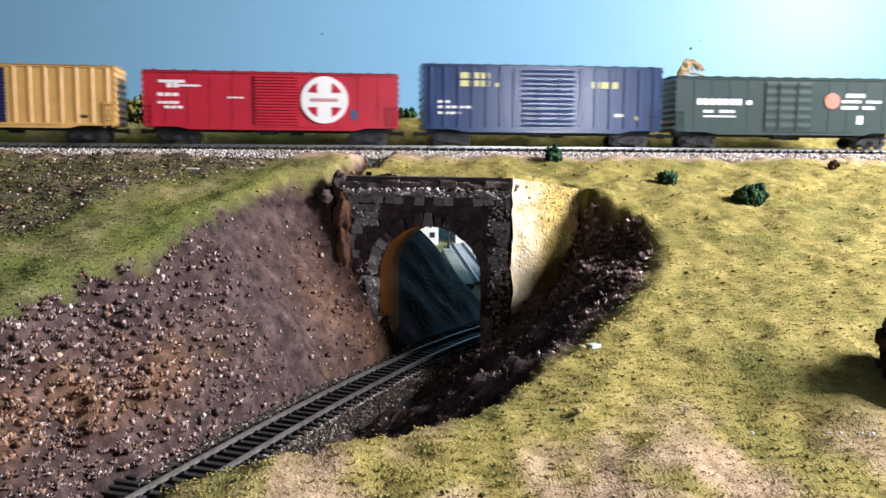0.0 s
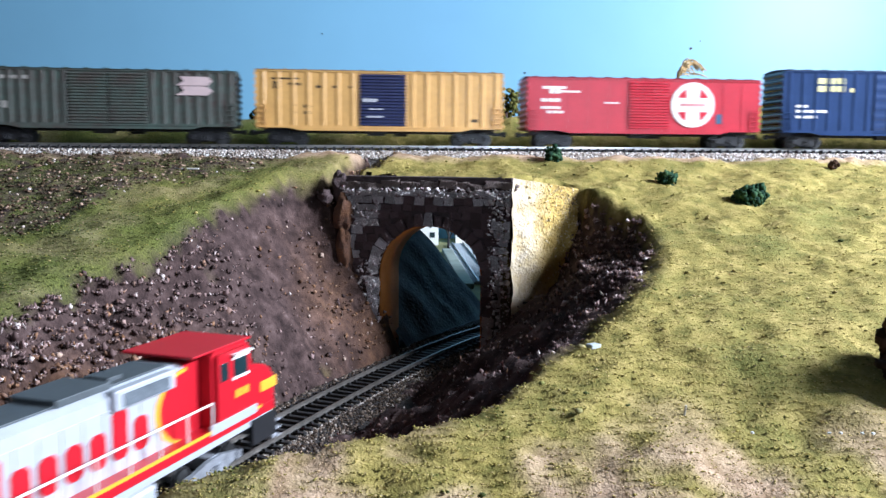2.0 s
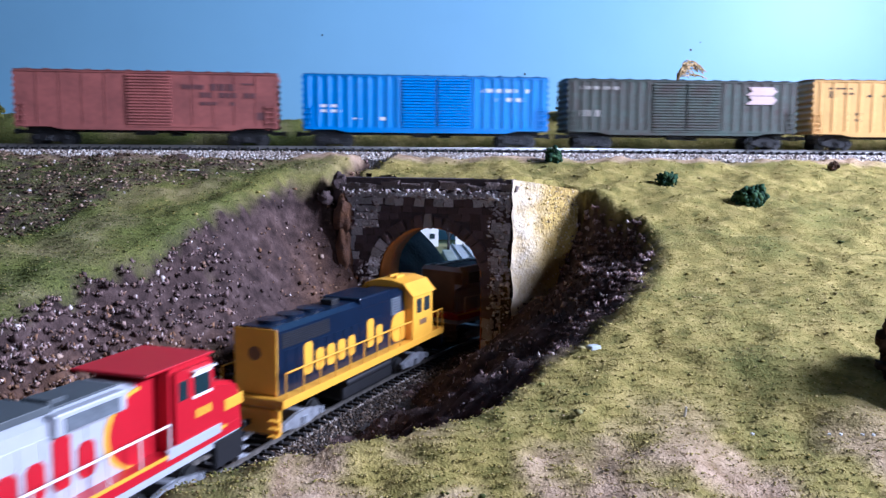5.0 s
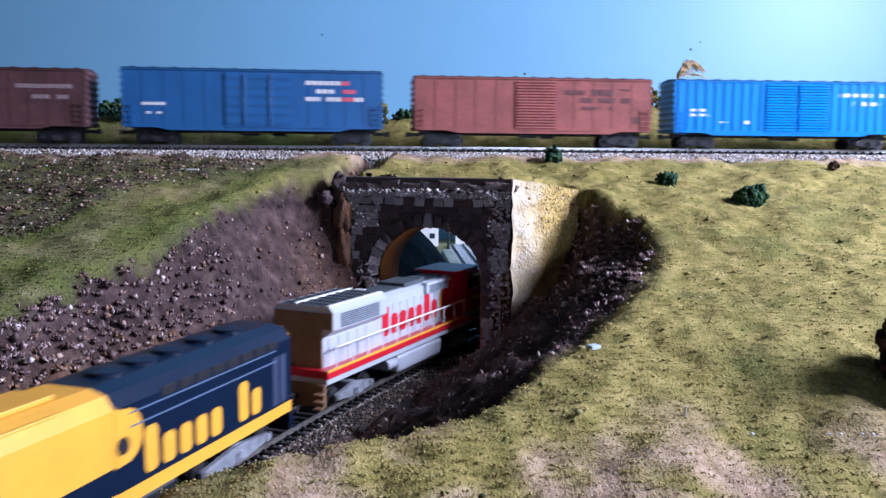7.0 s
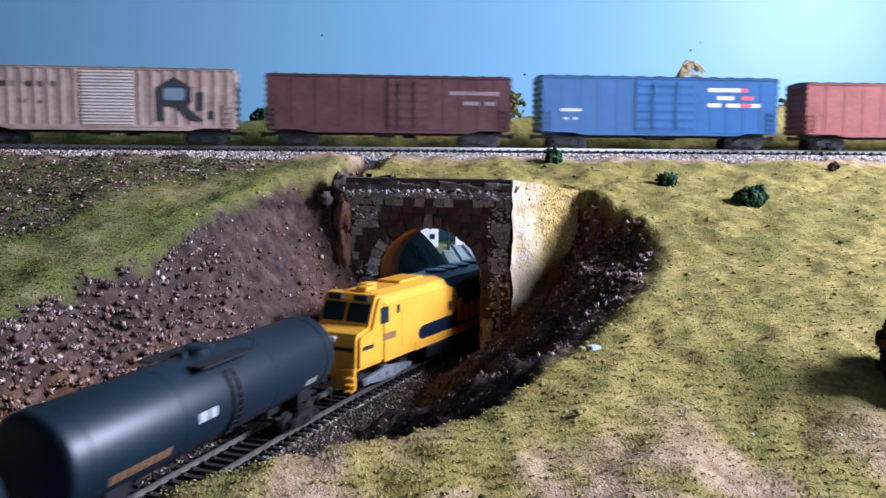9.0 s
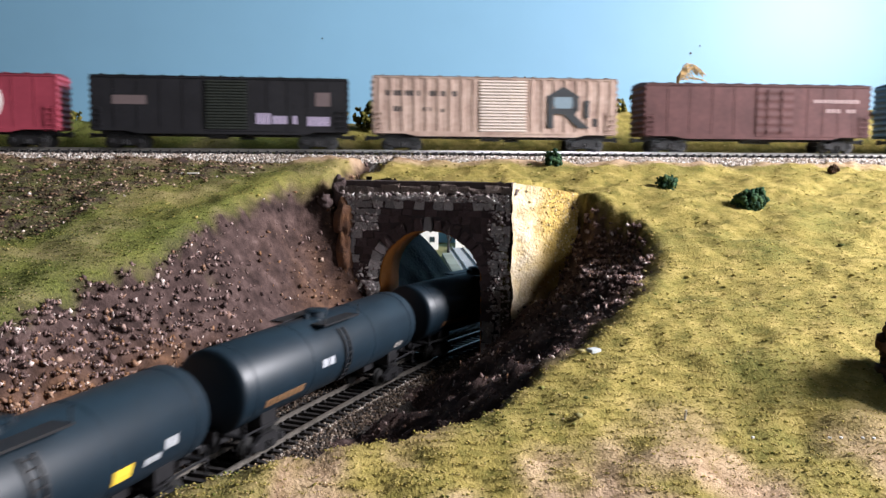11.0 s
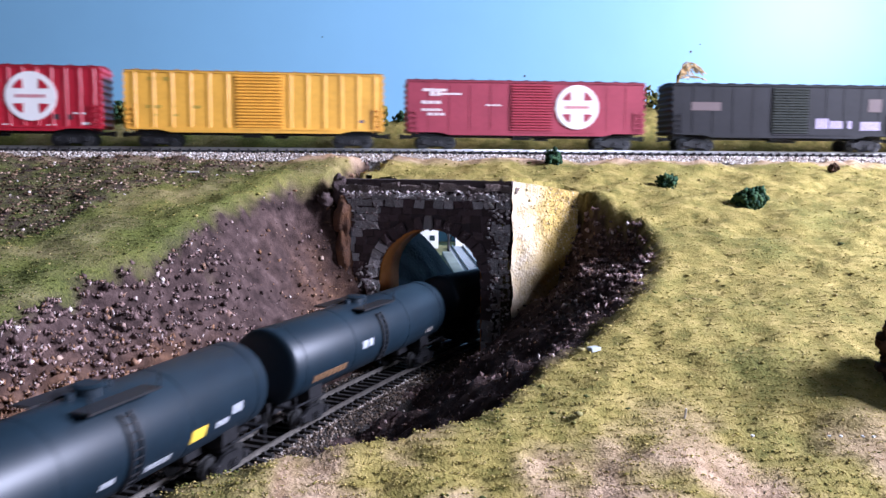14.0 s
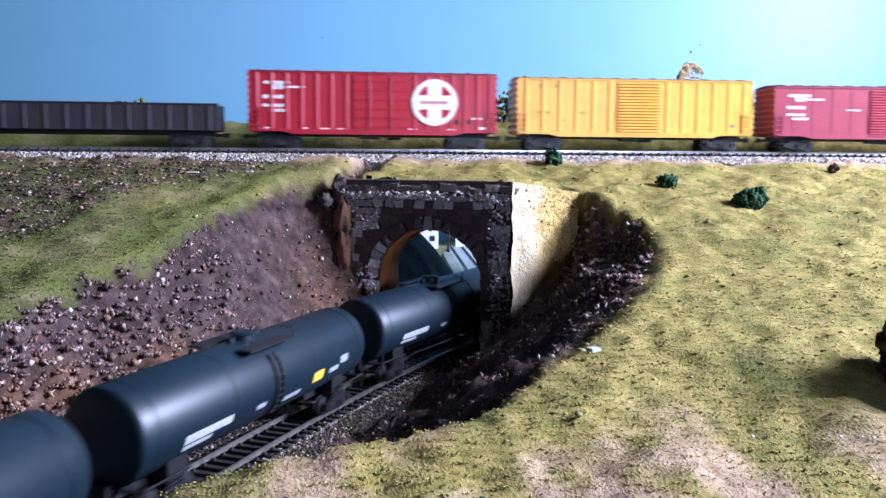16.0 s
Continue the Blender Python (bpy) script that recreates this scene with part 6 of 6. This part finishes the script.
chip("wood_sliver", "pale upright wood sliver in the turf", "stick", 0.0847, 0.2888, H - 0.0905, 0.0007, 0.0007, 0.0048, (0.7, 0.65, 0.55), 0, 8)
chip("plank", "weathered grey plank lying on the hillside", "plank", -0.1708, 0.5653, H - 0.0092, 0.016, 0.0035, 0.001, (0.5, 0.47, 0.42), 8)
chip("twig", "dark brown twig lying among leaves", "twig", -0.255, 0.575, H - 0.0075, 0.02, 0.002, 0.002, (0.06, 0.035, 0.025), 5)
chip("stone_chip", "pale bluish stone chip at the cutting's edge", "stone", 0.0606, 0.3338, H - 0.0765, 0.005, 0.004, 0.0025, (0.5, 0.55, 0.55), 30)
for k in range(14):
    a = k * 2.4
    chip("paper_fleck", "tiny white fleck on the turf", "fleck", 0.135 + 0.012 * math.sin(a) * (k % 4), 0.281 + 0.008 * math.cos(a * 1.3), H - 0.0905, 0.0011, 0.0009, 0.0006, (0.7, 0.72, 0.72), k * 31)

# switch timbers beside the lower line
sw = thing("switch_timbers", "dark wooden switch timbers beside the lower track", "track")
for k in range(4):
    bm = boxes((-0.017, 0.017, -0.0014, 0.0014, 0, 0.0028), bev=0.0003)
    ob = part("timber", bm, M_TIE, sw)
    ob.matrix_basis = pose(-0.137 + 0.007 * k * 0.45, 0.331 - 0.0068 * k, ZL - 0.0045, 0, 0, -17)


# ---- far country seen through the arch ----
FZ = H - 0.136
M_HOUSE = mat("white_siding", (0.8, 0.8, 0.76), 0.7, var=0.05, scale=80)


def house(x, y, w, d, h, label):
    t = thing("house", label, "house", "houses beyond the ridge")
    t.location = (x, y, FZ)
    part("wall", boxes((-w / 2, w / 2, -d / 2, d / 2, -0.002, h)), M_HOUSE, t)
    bm = yz([(-d / 2 - 0.003, h), (0, h + d * 0.35), (d / 2 + 0.003, h), (d / 2 + 0.003, h - 0.002), (0, h + d * 0.35 - 0.003), (-d / 2 - 0.003, h - 0.002)], -w / 2 - 0.003, w / 2 + 0.003)
    part("roof", bm, M_GREYROOF, t)
    for k in range(3):
        for z in (0.012, 0.03):
            if z + 0.01 < h:
                wx = -w / 2 + w * (k + 0.5) / 3
                part("window", boxes((wx - 0.004, wx + 0.004, -d / 2 - 0.0008, -d / 2 + 0.001, z, z + 0.008)), M_GLASS, t)


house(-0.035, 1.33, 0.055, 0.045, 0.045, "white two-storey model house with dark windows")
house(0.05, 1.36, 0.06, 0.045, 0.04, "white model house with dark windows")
FAR = pose(0.0323, 1.13, FZ, 0, 0, -86.6)      # the far line runs away from the ridge towards the houses
ob = tagged(finish("far_road", boxes((-0.09, 0.26, -0.058, -0.036, 0, 0.0012)), mat("pale_road", (0.6, 0.6, 0.56), 0.9, scale=30)), "pale road in front of the houses", "road", kind="structure")
ob.matrix_basis = FAR
ob = tagged(finish("far_platform", boxes((-0.08, 0.26, -0.029, -0.015, 0, 0.006), bev=0.001), mat("grey_platform", (0.36, 0.4, 0.33), 0.9, scale=30)), "low grey concrete platform beyond the ridge", "platform", kind="structure")
ob.matrix_basis = FAR
ft_ = thing("far_track", "pale model track beyond the ridge", "track", kind="structure")
ft_.matrix_basis = FAR
for y in (-0.00825, 0.00825):
    part("rail", boxes((-0.17, 0.24, y - 0.0007, y + 0.0007, 0.004, 0.0062)), M_RAIL, ft_)
M_PTIE = mat("pale_tie", (0.45, 0.5, 0.54), 0.7, scale=100)
bmt = boxes((-0.0014, 0.0014, -0.015, 0.015, 0.001, 0.0042))
tme = bpy.data.meshes.new("tie")
bmt.to_mesh(tme)
bmt.free()
tme.materials.append(M_PTIE)
for k in range(58):
    ob = new("tie", tme)
    ob.parent = ft_
    ob.location = (-0.168 + k * 0.007, 0, 0)
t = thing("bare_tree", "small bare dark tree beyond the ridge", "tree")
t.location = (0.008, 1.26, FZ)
part("trunk", tube(bmesh.new(), (0, 0, -0.002), (0.001, 0, 0.04), 0.0022, 8, 0.0012), M_BLACK, t)
for k, (dx, dz) in enumerate(((0.014, 0.025), (-0.01, 0.03), (0.009, 0.036), (-0.006, 0.04))):
    part("limb", tube(bmesh.new(), (0, 0, 0.012 + 0.008 * k), (dx, 0.003 * (k - 2), 0.02 + dz), 0.0011, 6, 0.0005), M_BLACK, t)


# ---- what moves ----
TU = [(0, 0), (0.5, 0.054), (1, 0.133), (1.5, 0.2061), (3.5, 0.4909), (7, 0.979), (9, 1.2819), (12.5, 1.7759), (14.5, 2.0602), (16, 2.2712)]
VL = 0.145
TL = [(0, 0), (9, 0), (12, 0.005), (16, 0.005)]     # small gain of the lower train


def motions():
    for t, s in UPPER:
        walk(t, [(k * 0.25, seat(US, UXY, ZU, s + np.interp(k * 0.25, *zip(*TU)), 0.135)) for k in range(65)])
    for t, s in LOWER:
        walk(t, [(k * 0.25, seat(LS, LXY, ZL, s + VL * (k * 0.25 - 1.5) + np.interp(k * 0.25, *zip(*TL)), 0.13)) for k in range(65)])


motions()
